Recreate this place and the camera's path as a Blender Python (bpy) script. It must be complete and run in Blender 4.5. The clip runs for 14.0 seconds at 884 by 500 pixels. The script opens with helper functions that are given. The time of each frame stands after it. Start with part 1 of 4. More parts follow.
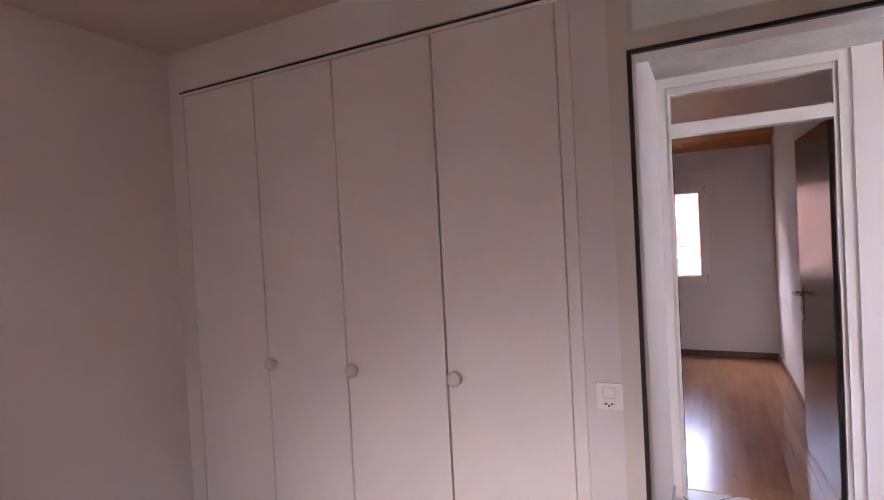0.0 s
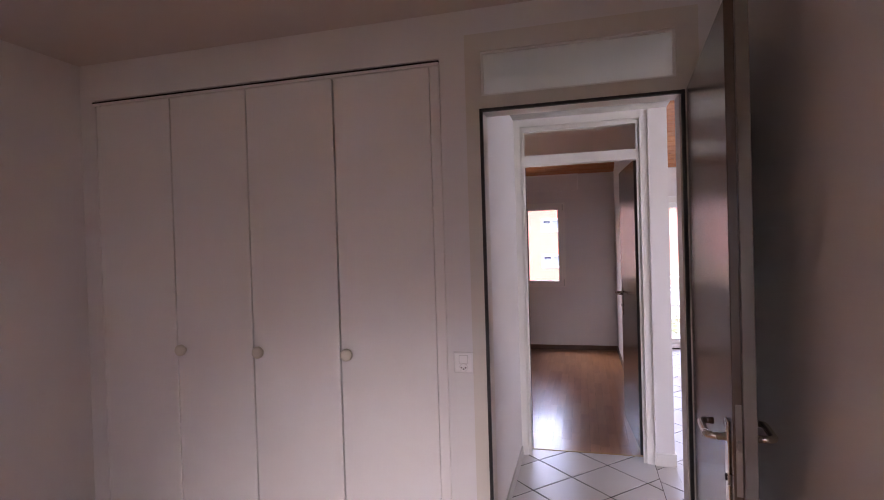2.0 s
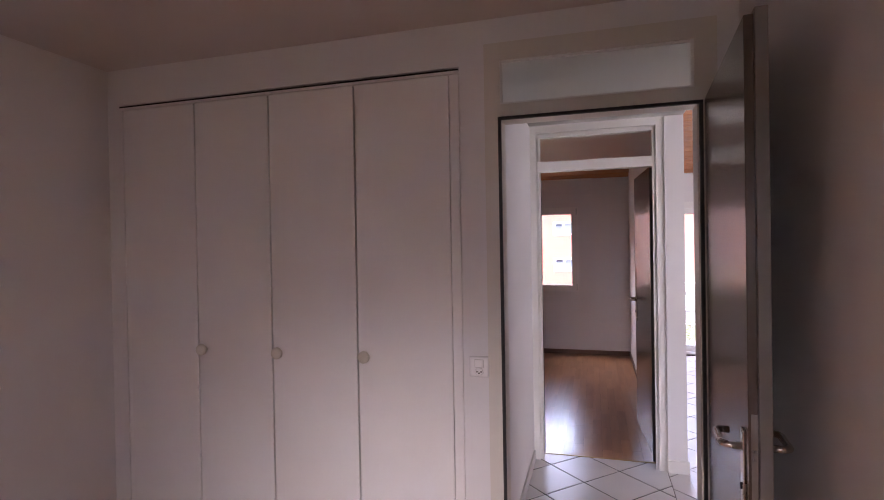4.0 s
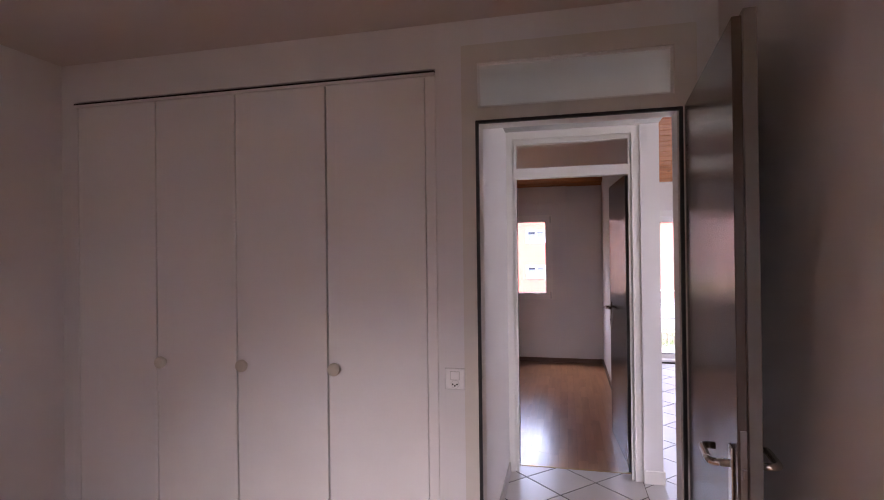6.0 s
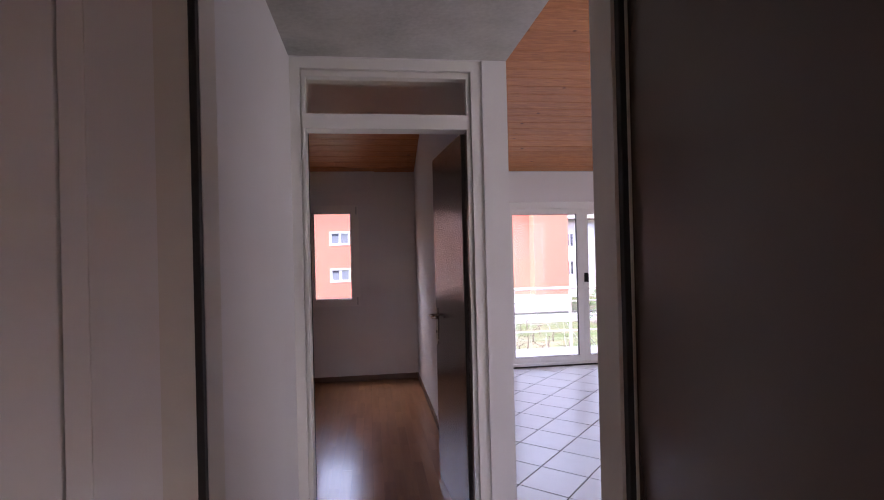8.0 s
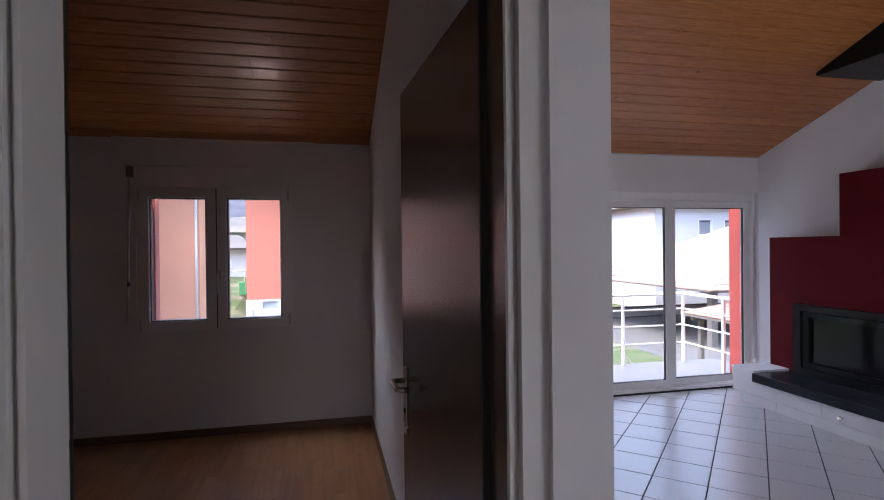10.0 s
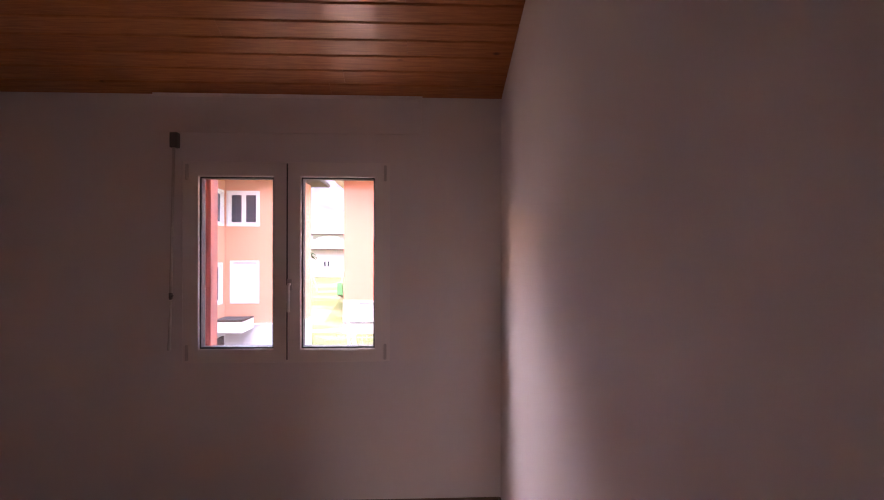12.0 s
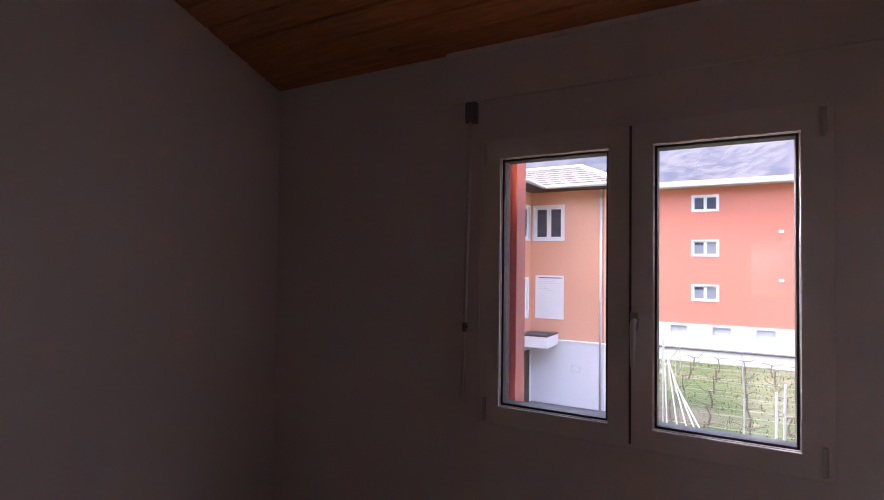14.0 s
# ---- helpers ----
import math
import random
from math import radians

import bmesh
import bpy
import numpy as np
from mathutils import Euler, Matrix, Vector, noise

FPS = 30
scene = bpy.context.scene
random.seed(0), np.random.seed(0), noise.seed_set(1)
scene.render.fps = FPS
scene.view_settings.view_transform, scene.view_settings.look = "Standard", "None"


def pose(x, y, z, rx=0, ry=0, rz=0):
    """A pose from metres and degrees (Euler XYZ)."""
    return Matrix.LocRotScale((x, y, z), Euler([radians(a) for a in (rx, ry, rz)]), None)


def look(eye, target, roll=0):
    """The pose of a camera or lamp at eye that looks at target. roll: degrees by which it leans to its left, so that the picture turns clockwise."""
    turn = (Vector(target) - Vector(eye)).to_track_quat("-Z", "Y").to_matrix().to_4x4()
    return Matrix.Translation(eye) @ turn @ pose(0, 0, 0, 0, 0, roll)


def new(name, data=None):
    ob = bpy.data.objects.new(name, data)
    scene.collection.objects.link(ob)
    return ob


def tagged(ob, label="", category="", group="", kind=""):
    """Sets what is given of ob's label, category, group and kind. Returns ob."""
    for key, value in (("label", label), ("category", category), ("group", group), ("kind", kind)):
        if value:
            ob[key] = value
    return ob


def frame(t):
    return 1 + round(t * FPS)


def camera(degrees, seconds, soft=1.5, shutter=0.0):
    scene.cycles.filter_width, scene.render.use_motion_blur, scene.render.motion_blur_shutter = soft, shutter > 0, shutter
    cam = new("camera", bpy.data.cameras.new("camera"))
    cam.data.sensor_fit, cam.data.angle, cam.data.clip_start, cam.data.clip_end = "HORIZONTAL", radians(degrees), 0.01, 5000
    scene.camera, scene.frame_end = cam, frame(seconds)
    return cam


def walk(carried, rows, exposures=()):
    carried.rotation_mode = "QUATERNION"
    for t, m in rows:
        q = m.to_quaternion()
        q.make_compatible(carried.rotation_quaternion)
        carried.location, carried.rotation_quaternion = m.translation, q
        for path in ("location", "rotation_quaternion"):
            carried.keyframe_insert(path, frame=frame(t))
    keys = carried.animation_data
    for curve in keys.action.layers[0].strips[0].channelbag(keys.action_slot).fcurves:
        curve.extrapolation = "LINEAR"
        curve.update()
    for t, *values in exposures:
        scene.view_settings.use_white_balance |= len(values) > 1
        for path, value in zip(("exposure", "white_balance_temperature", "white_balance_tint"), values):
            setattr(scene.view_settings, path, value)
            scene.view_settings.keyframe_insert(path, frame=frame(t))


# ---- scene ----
cam = camera(80.1, 14.0, soft=1.0)
PATH = [
    (0, (0.204, -1.777, 1.507), (-0.706, 0.003, 1.472), -3.0),
    (0.5, (0.278, -1.951, 1.516), (-0.421, -0.077, 1.478), -2.7),
    (1, (0.329, -2.148, 1.507), (-0.244, -0.232, 1.47), -2.3),
    (1.5, (0.374, -2.247, 1.5), (-0.163, -0.321, 1.473), -2.0),
    (2, (0.407, -2.274, 1.495), (-0.108, -0.341, 1.471), -1.7),
    (2.5, (0.404, -2.278, 1.487), (-0.093, -0.341, 1.468), -1.5),
    (3, (0.389, -2.317, 1.489), (-0.133, -0.387, 1.471), -1.2),
    (3.2, (0.391, -2.327, 1.492), (-0.167, -0.407, 1.475), -1.0),
    (5.5, (0.388, -2.272, 1.543), (-0.123, -0.339, 1.532), -0.7),
    (6, (0.359, -2.234, 1.514), (-0.098, -0.287, 1.523), -0.7),
    (6.5, (0.332, -2.048, 1.486), (-0.029, -0.081, 1.498), -0.8),
    (7, (0.341, -1.727, 1.447), (0.138, 0.262, 1.463), -0.9),
    (7.5, (0.307, -1.392, 1.441), (0.307, 0.608, 1.453), -0.9),
    (8, (0.3, -0.999, 1.447), (0.575, 0.982, 1.455), -1.4),
    (8.2, (0.308, -0.831, 1.456), (0.648, 1.14, 1.459), -2.0),
    (10.3, (0.47, 0.729, 1.503), (0.906, 2.681, 1.492), -0.6),
    (10.5, (0.475, 0.855, 1.493), (0.908, 2.807, 1.482), -0.6),
    (11, (0.461, 1.263, 1.487), (0.832, 3.228, 1.484), -0.8),
    (11.5, (0.43, 1.647, 1.492), (0.692, 3.629, 1.5), -0.2),
    (12, (0.354, 2.033, 1.5), (0.443, 4.031, 1.502), 0.1),
    (12.5, (0.25, 2.351, 1.514), (0.15, 4.349, 1.523), 0.2),
    (13, (0.189, 2.657, 1.51), (-0.187, 4.622, 1.533), 0.3),
    (13.5, (0.078, 2.913, 1.506), (-0.553, 4.811, 1.535), 0.4),
    (14, (-0.064, 3.133, 1.497), (-1.047, 4.874, 1.549), 0.7),
]
EXPOSURES = [
    (0.0, 5.0, 7000, 31), (0.6, 4.8, 7000, 30), (3.2, 4.6, 7000, 30), (6.5, 4.55, 7000, 30), (7.5, 4.1, 7000, 31), (8.2, 3.75, 7000, 29),
    (10.3, 3.3, 6450, 18), (10.6, 3.35, 6600, 21), (11.0, 3.95, 7500, 35), (11.5, 4.45, 7900, 40), (12.0, 4.5, 7950, 41), (12.5, 4.3, 7700, 37), (13.2, 3.75, 7250, 31), (14.0, 3.5, 7100, 27)]
walk(cam, [(t, look(eye, target, roll)) for t, eye, target, roll in PATH], EXPOSURES)

# ---- light ----
world = bpy.data.worlds.new("overcast_sky")
scene.world = world
world.use_nodes = True
wn = world.node_tree.nodes
sky = wn.new("ShaderNodeTexSky")
sky.sky_type = "NISHITA"
sky.sun_disc = False
sky.sun_elevation = radians(62)
sky.sun_rotation = radians(275)
sky.air_density, sky.dust_density, sky.ozone_density = 1.0, 1.5, 1.0
wn["Background"].inputs["Strength"].default_value = 0.15
cloud = wn.new("ShaderNodeHueSaturation")
cloud.inputs["Saturation"].default_value = 0.85
world.node_tree.links.new(sky.outputs[0], cloud.inputs["Color"])
world.node_tree.links.new(cloud.outputs[0], wn["Background"].inputs["Color"])

sun = new("sun", bpy.data.lights.new("sun", "SUN"))
sun.data.energy, sun.data.angle, sun.data.color = 0.6, radians(30), (1.0, 0.97, 0.93)
sun.matrix_world = look((0, 0, 30), (12.0, 5.0, 4.7))


def window_light(name, x, y, z, w, h, target, watts, color):
    """Added area lamp at a window opening, standing in for the daylight that enters there."""
    ob = new(name, bpy.data.lights.new(name, "AREA"))
    ob.data.shape, ob.data.size, ob.data.size_y = "RECTANGLE", w, h
    ob.data.energy, ob.data.color = watts, color
    ob.matrix_world = look((x, y, z), target)
    return ob


# warm lamp added for the light that the orange house throws back
warm = window_light("house_bounce_bedroom_b", -0.72, 5.33, 2.008, 0.42, 0.07, (0.84, 2.9, 1.65), 0.42, (1.0, 0.64, 0.44))
warm.data.spread = 1.7
clear = window_light("sky_light_bedroom_b_clear", -0.28, 5.33, 2.008, 0.42, 0.07, (0.84, 4.62, 0.60), 0.28, (0.88, 0.97, 1.14))
clear.data.spread = 1.2
# hidden sill lamp aimed up, added for light bounced off the ground
ground_b = window_light("ground_light_bedroom_b", -0.45, 5.29, 0.826, 1.0, 0.035, (0.3, 3.6, 2.3), 0.16, (1.0, 0.80, 0.68))
ground_b.data.spread = 2.2
# lamp at the rear window, standing in for sky and facade light
main_a = window_light("sky_light_bedroom_a", 0.20, -4.36, 1.62, 0.9, 0.6, (-0.25, -2.4, -1.1), 0.42, (1.0, 0.92, 0.94))
main_a.data.spread = 2.0
# narrow beam added to brighten the lower part of the wardrobe
low = window_light("wardrobe_fill_bedroom_a", 0.20, -4.36, 1.50, 0.9, 0.5, (-0.40, 0.0, -0.40), 0.25, (0.96, 0.98, 1.03))
low.data.spread = 0.72
# fill lamp added at the assumed rear window to brighten the wall end
window_light("rear_fill_living", 3.1, 0.10, 1.20, 2.3, 1.7, (2.8, 4.2, 1.0), 1.55, (0.96, 0.97, 1.0))

# ---- materials ----


def shade(name, base, rough=0.6, vary=0.06, scale=6.0, bump=0.0, fine=120.0, metal=0.0, spec=0.5, coat=0.0, rvar=0.07):
    """A painted or mineral surface: two scales of tone, fine relief."""
    m = bpy.data.materials.new(name)
    m.use_nodes = True
    n, l = m.node_tree.nodes, m.node_tree.links
    b = n["Principled BSDF"]
    tc = n.new("ShaderNodeTexCoord")
    n1, n2 = n.new("ShaderNodeTexNoise"), n.new("ShaderNodeTexNoise")
    n1.inputs["Scale"].default_value, n1.inputs["Detail"].default_value = scale, 5
    n2.inputs["Scale"].default_value, n2.inputs["Detail"].default_value = fine, 4
    l.new(tc.outputs["Object"], n1.inputs["Vector"])
    l.new(tc.outputs["Object"], n2.inputs["Vector"])
    add = n.new("ShaderNodeMath")
    add.operation = "MULTIPLY_ADD"
    add.inputs[1].default_value = 0.35
    l.new(n2.outputs["Fac"], add.inputs[0])
    l.new(n1.outputs["Fac"], add.inputs[2])
    ramp = n.new("ShaderNodeMapRange")
    ramp.inputs["From Min"].default_value, ramp.inputs["From Max"].default_value = 0.35, 1.0
    ramp.inputs["To Min"].default_value, ramp.inputs["To Max"].default_value = 1 - vary, 1 + vary
    l.new(add.outputs[0], ramp.inputs["Value"])
    mul = n.new("ShaderNodeMixRGB")
    mul.blend_type = "MULTIPLY"
    mul.inputs["Fac"].default_value = 1
    mul.inputs["Color1"].default_value = (*base, 1)
    l.new(ramp.outputs[0], mul.inputs["Color2"])
    l.new(mul.outputs[0], b.inputs["Base Color"])
    rr = n.new("ShaderNodeMapRange")
    rr.inputs["To Min"].default_value, rr.inputs["To Max"].default_value = max(0.02, rough - rvar), min(1, rough + rvar)
    l.new(n1.outputs["Fac"], rr.inputs["Value"])
    l.new(rr.outputs[0], b.inputs["Roughness"])
    b.inputs["Metallic"].default_value = metal
    b.inputs["Specular IOR Level"].default_value = spec
    b.inputs["Coat Weight"].default_value, b.inputs["Coat Roughness"].default_value = coat, 0.24
    if bump:
        bp = n.new("ShaderNodeBump")
        bp.inputs["Strength"].default_value, bp.inputs["Distance"].default_value = bump, 0.004
        l.new(n2.outputs["Fac"], bp.inputs["Height"])
        l.new(bp.outputs[0], b.inputs["Normal"])
    return m


def wood(name, dark, light, rough, stretch, knots=0.0, ring=9.0, spread=0.25, source="ISLAND", coat=0.0):
    """Grain stretched along one axis, with tone varied from board to board."""
    m = bpy.data.materials.new(name)
    m.use_nodes = True
    n, l = m.node_tree.nodes, m.node_tree.links
    b = n["Principled BSDF"]
    tc = n.new("ShaderNodeTexCoord")
    if source == "ISLAND":
        rnd = n.new("ShaderNodeNewGeometry").outputs["Random Per Island"]
    else:
        rnd = n.new("ShaderNodeObjectInfo").outputs["Random"]
    mp = n.new("ShaderNodeMapping")
    mp.inputs["Scale"].default_value = stretch
    off = n.new("ShaderNodeCombineXYZ")
    big = n.new("ShaderNodeMath")
    big.operation = "MULTIPLY"
    big.inputs[1].default_value = 37.0
    l.new(rnd, big.inputs[0])
    for i in range(3):
        l.new(big.outputs[0], off.inputs[i])
    l.new(tc.outputs["Object"], mp.inputs["Vector"])
    l.new(off.outputs[0], mp.inputs["Location"])
    n1 = n.new("ShaderNodeTexNoise")
    n1.inputs["Scale"].default_value, n1.inputs["Detail"].default_value, n1.inputs["Distortion"].default_value = ring, 6, 0.6
    l.new(mp.outputs[0], n1.inputs["Vector"])
    mix = n.new("ShaderNodeMixRGB")
    mix.inputs["Color1"].default_value, mix.inputs["Color2"].default_value = (*dark, 1), (*light, 1)
    tone = n.new("ShaderNodeMath")
    tone.operation = "MULTIPLY_ADD"
    tone.inputs[1].default_value = spread
    l.new(rnd, tone.inputs[0])
    rg = n.new("ShaderNodeMapRange")
    rg.inputs["From Min"].default_value, rg.inputs["From Max"].default_value = 0.3, 0.7
    rg.inputs["To Min"].default_value, rg.inputs["To Max"].default_value = 0.0, 1.0 - spread
    l.new(n1.outputs["Fac"], rg.inputs["Value"])
    l.new(rg.outputs[0], tone.inputs[2])
    l.new(tone.outputs[0], mix.inputs["Fac"])
    col = mix.outputs[0]
    if knots:
        vo = n.new("ShaderNodeTexVoronoi")
        vo.inputs["Scale"].default_value = knots
        mp2 = n.new("ShaderNodeMapping")
        mp2.inputs["Scale"].default_value = (0.6, 1.0, 0.0)
        l.new(tc.outputs["Object"], mp2.inputs["Vector"])
        l.new(mp2.outputs[0], vo.inputs["Vector"])
        kr = n.new("ShaderNodeMapRange")
        kr.inputs["From Min"].default_value, kr.inputs["From Max"].default_value = 0.03, 0.085
        l.new(vo.outputs["Distance"], kr.inputs["Value"])
        km = n.new("ShaderNodeMixRGB")
        km.inputs["Color1"].default_value = (dark[0] * 0.35, dark[1] * 0.28, dark[2] * 0.25, 1)
        l.new(kr.outputs[0], km.inputs["Fac"])
        l.new(col, km.inputs["Color2"])
        col = km.outputs[0]
    l.new(col, b.inputs["Base Color"])
    b.inputs["Roughness"].default_value = rough
    b.inputs["Coat Weight"].default_value, b.inputs["Coat Roughness"].default_value = coat, 0.12
    bp = n.new("ShaderNodeBump")
    bp.inputs["Strength"].default_value, bp.inputs["Distance"].default_value = 0.01, 0.002
    l.new(n1.outputs["Fac"], bp.inputs["Height"])
    l.new(bp.outputs[0], b.inputs["Normal"])
    return m


def glass(name, rough=0.0, tint=(1, 1, 1)):
    m = bpy.data.materials.new(name)
    m.use_nodes = True
    b = m.node_tree.nodes["Principled BSDF"]
    b.inputs["Base Color"].default_value = (*tint, 1)
    b.inputs["Transmission Weight"].default_value, b.inputs["Roughness"].default_value, b.inputs["IOR"].default_value = 1, rough, 1.45
    return m


def lawn(name, green, straw):
    """Winter grass with straw-coloured and bare earth patches in uneven bands."""
    m = bpy.data.materials.new(name)
    m.use_nodes = True
    n, l = m.node_tree.nodes, m.node_tree.links
    b = n["Principled BSDF"]
    tc, mp = n.new("ShaderNodeTexCoord"), n.new("ShaderNodeMapping")
    mp.inputs["Scale"].default_value = (0.35, 1.0, 1.0)
    l.new(tc.outputs["Object"], mp.inputs["Vector"])
    big, small = n.new("ShaderNodeTexNoise"), n.new("ShaderNodeTexNoise")
    big.inputs["Scale"].default_value, big.inputs["Detail"].default_value = 0.75, 6
    small.inputs["Scale"].default_value, small.inputs["Detail"].default_value = 9.0, 5
    l.new(mp.outputs[0], big.inputs["Vector"])
    l.new(tc.outputs["Object"], small.inputs["Vector"])
    rg = n.new("ShaderNodeMapRange")
    rg.inputs["From Min"].default_value, rg.inputs["From Max"].default_value = 0.46, 0.66
    l.new(big.outputs["Fac"], rg.inputs["Value"])
    mix = n.new("ShaderNodeMixRGB")
    mix.inputs["Color1"].default_value, mix.inputs["Color2"].default_value = (*green, 1), (*straw, 1)
    l.new(rg.outputs[0], mix.inputs["Fac"])
    tone = n.new("ShaderNodeMapRange")
    tone.inputs["From Min"].default_value, tone.inputs["From Max"].default_value = 0.3, 0.7
    tone.inputs["To Min"].default_value, tone.inputs["To Max"].default_value = 0.6, 1.35
    l.new(small.outputs["Fac"], tone.inputs["Value"])
    mul = n.new("ShaderNodeMixRGB")
    mul.blend_type, mul.inputs["Fac"].default_value = "MULTIPLY", 1
    l.new(mix.outputs[0], mul.inputs["Color1"])
    l.new(tone.outputs[0], mul.inputs["Color2"])
    l.new(mul.outputs[0], b.inputs["Base Color"])
    b.inputs["Roughness"].default_value, b.inputs["Specular IOR Level"].default_value = 0.95, 0.1
    bp = n.new("ShaderNodeBump")
    bp.inputs["Strength"].default_value, bp.inputs["Distance"].default_value = 0.8, 0.05
    l.new(small.outputs["Fac"], bp.inputs["Height"])
    l.new(bp.outputs[0], b.inputs["Normal"])
    return m


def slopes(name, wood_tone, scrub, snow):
    """Bare winter woods and scrub with snow lying in patches higher up, in tones that carry the distance haze."""
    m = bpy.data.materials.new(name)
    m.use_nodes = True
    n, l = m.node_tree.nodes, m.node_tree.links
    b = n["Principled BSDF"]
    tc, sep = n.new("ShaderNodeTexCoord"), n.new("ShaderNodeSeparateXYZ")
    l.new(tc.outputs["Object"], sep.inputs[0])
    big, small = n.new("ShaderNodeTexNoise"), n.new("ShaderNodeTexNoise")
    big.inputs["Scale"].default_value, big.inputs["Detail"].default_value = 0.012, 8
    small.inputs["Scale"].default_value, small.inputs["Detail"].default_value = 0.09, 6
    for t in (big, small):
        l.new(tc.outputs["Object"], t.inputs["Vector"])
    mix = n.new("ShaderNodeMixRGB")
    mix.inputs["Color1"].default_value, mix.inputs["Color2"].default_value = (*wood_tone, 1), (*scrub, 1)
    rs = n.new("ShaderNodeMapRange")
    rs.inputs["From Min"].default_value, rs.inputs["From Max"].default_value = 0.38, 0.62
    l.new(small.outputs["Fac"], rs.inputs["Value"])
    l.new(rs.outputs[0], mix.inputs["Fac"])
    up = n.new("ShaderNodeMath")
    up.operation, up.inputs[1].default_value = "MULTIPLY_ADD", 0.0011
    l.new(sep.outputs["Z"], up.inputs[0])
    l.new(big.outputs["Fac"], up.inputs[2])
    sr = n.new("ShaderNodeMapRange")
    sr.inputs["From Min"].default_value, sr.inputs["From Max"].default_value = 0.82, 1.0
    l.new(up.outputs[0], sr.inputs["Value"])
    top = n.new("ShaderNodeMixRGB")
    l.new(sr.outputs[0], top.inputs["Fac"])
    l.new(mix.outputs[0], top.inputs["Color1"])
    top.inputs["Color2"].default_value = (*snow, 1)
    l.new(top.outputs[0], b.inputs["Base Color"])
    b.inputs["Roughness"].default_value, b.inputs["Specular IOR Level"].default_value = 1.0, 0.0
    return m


PLASTER = shade("white_plaster", (0.75, 0.74, 0.74), 0.85, 0.035, 1.6, 0.05, 260, spec=0.3)
LACQUER = shade("white_lacquer", (0.80, 0.785, 0.775), 0.5, 0.02, 3.0, 0.05, 90)
FRAMEPAINT = shade("cream_frame_paint", (0.66, 0.63, 0.57), 0.42, 0.03, 3.0, 0.04, 150)
WHITEFRAME = shade("white_frame_paint", (0.78, 0.77, 0.74), 0.4, 0.03, 3.0, 0.04, 150)
LEAF = shade("taupe_satin_laminate", (0.095, 0.065, 0.048), 0.24, 0.03, 2.0, 0.0, 60, spec=0.55, rvar=0.02, coat=0.21)
LEAFEDGE = shade("taupe_leaf_edge", (0.17, 0.148, 0.128), 0.4, 0.04, 3.0)
GREYMETAL = shade("dark_grey_metal", (0.10, 0.10, 0.10), 0.45, 0.1, 20)
RUBBER = shade("black_rubber", (0.018, 0.018, 0.018), 0.6)
CONCRETE = shade("fair_faced_concrete", (0.46, 0.46, 0.435), 0.8, 0.34, 3.2, 0.5, 45)
PVC = shade("white_window_plastic", (0.80, 0.79, 0.77), 0.35, 0.02, 4.0)
PVCGREY = shade("pale_grey_plastic", (0.55, 0.55, 0.54), 0.45, 0.03)
STEEL = shade("brushed_nickel", (0.62, 0.58, 0.50), 0.26, 0.05, 20, 0.03, 200, metal=1.0)
DULLSTEEL = shade("dull_bronzed_steel", (0.24, 0.21, 0.18), 0.42, 0.08, 20, metal=1.0)
BRASS = shade("brass_strip", (0.42, 0.28, 0.12), 0.45, 0.06, 20, metal=1.0)
CREAMKNOB = shade("cream_wood_knob", (0.60, 0.56, 0.48), 0.45, 0.04, 20)
SOCKETWHITE = shade("white_switch_plastic", (0.86, 0.86, 0.86), 0.3, 0.01)
# near-black colour that stands in for the shade inside holes and joints
HOLESHADE = shade("painted_hole_shade", (0.02, 0.02, 0.02), 0.8)
TILE = shade("pale_ceramic_tile", (0.56, 0.555, 0.54), 0.28, 0.05, 5.0, 0.04, 60, rvar=0.015)
GROUT = shade("dark_grout", (0.032, 0.031, 0.030), 0.9, 0.15, 30)
SKIRT = shade("brown_skirting_wood", (0.15, 0.085, 0.05), 0.4, 0.12, 12)
SKIRTGREY = shade("grey_skirting_tile", (0.50, 0.49, 0.47), 0.35, 0.06, 6)
PINE = wood("varnished_pine_boards", (0.31, 0.096, 0.026), (0.54, 0.210, 0.066), 0.42, (0.7, 9, 9), knots=5.5, coat=0.12)
PARQUET = wood("varnished_beech_parquet", (0.295, 0.120, 0.046), (0.475, 0.230, 0.102), 0.30, (7, 0.5, 5), spread=0.5, source="OBJECT", ring=3.2, coat=0.32)
PARQUETFAR = wood("varnished_beech_strips", (0.295, 0.120, 0.046), (0.475, 0.230, 0.102), 0.30, (7, 0.5, 5), spread=0.5, source="ISLAND", ring=3.2, coat=0.32)
CEILPAINT = shade("ceiling_plaster", (0.62, 0.58, 0.56), 0.9, 0.04, 1.5, 0.3, 220, spec=0.3)
REDPLASTER = shade("dark_red_plaster", (0.105, 0.005, 0.008), 0.8, 0.08, 3, 0.3, 180, spec=0.12)
BLACKSTONE = shade("black_stone_slab", (0.012, 0.012, 0.014), 0.24, 0.3, 12, 0.05, 200, spec=0.18)
CASTIRON = shade("black_steel", (0.012, 0.012, 0.013), 0.34, 0.1, 20, spec=0.12)
MARBLE = shade("white_painted_masonry", (0.74, 0.73, 0.71), 0.6, 0.05, 5, 0.3, 120)
PANE = glass("window_glass")
FROST = glass("frosted_glass", 0.42, (0.80, 0.81, 0.76))
FROSTB = glass("satin_glass", 0.36, (0.90, 0.85, 0.81))
FIREGLASS = shade("dark_stove_glass", (0.008, 0.008, 0.008), 0.06, 0.1, spec=0.14)
CORAL = shade("coral_render", (0.70, 0.245, 0.170), 0.9, 0.05, 0.25, 0.4, 12, spec=0.2)
OWNRED = shade("red_facade_render", (0.40, 0.080, 0.065), 0.9, 0.05, 1, 0.4, 60, spec=0.2)
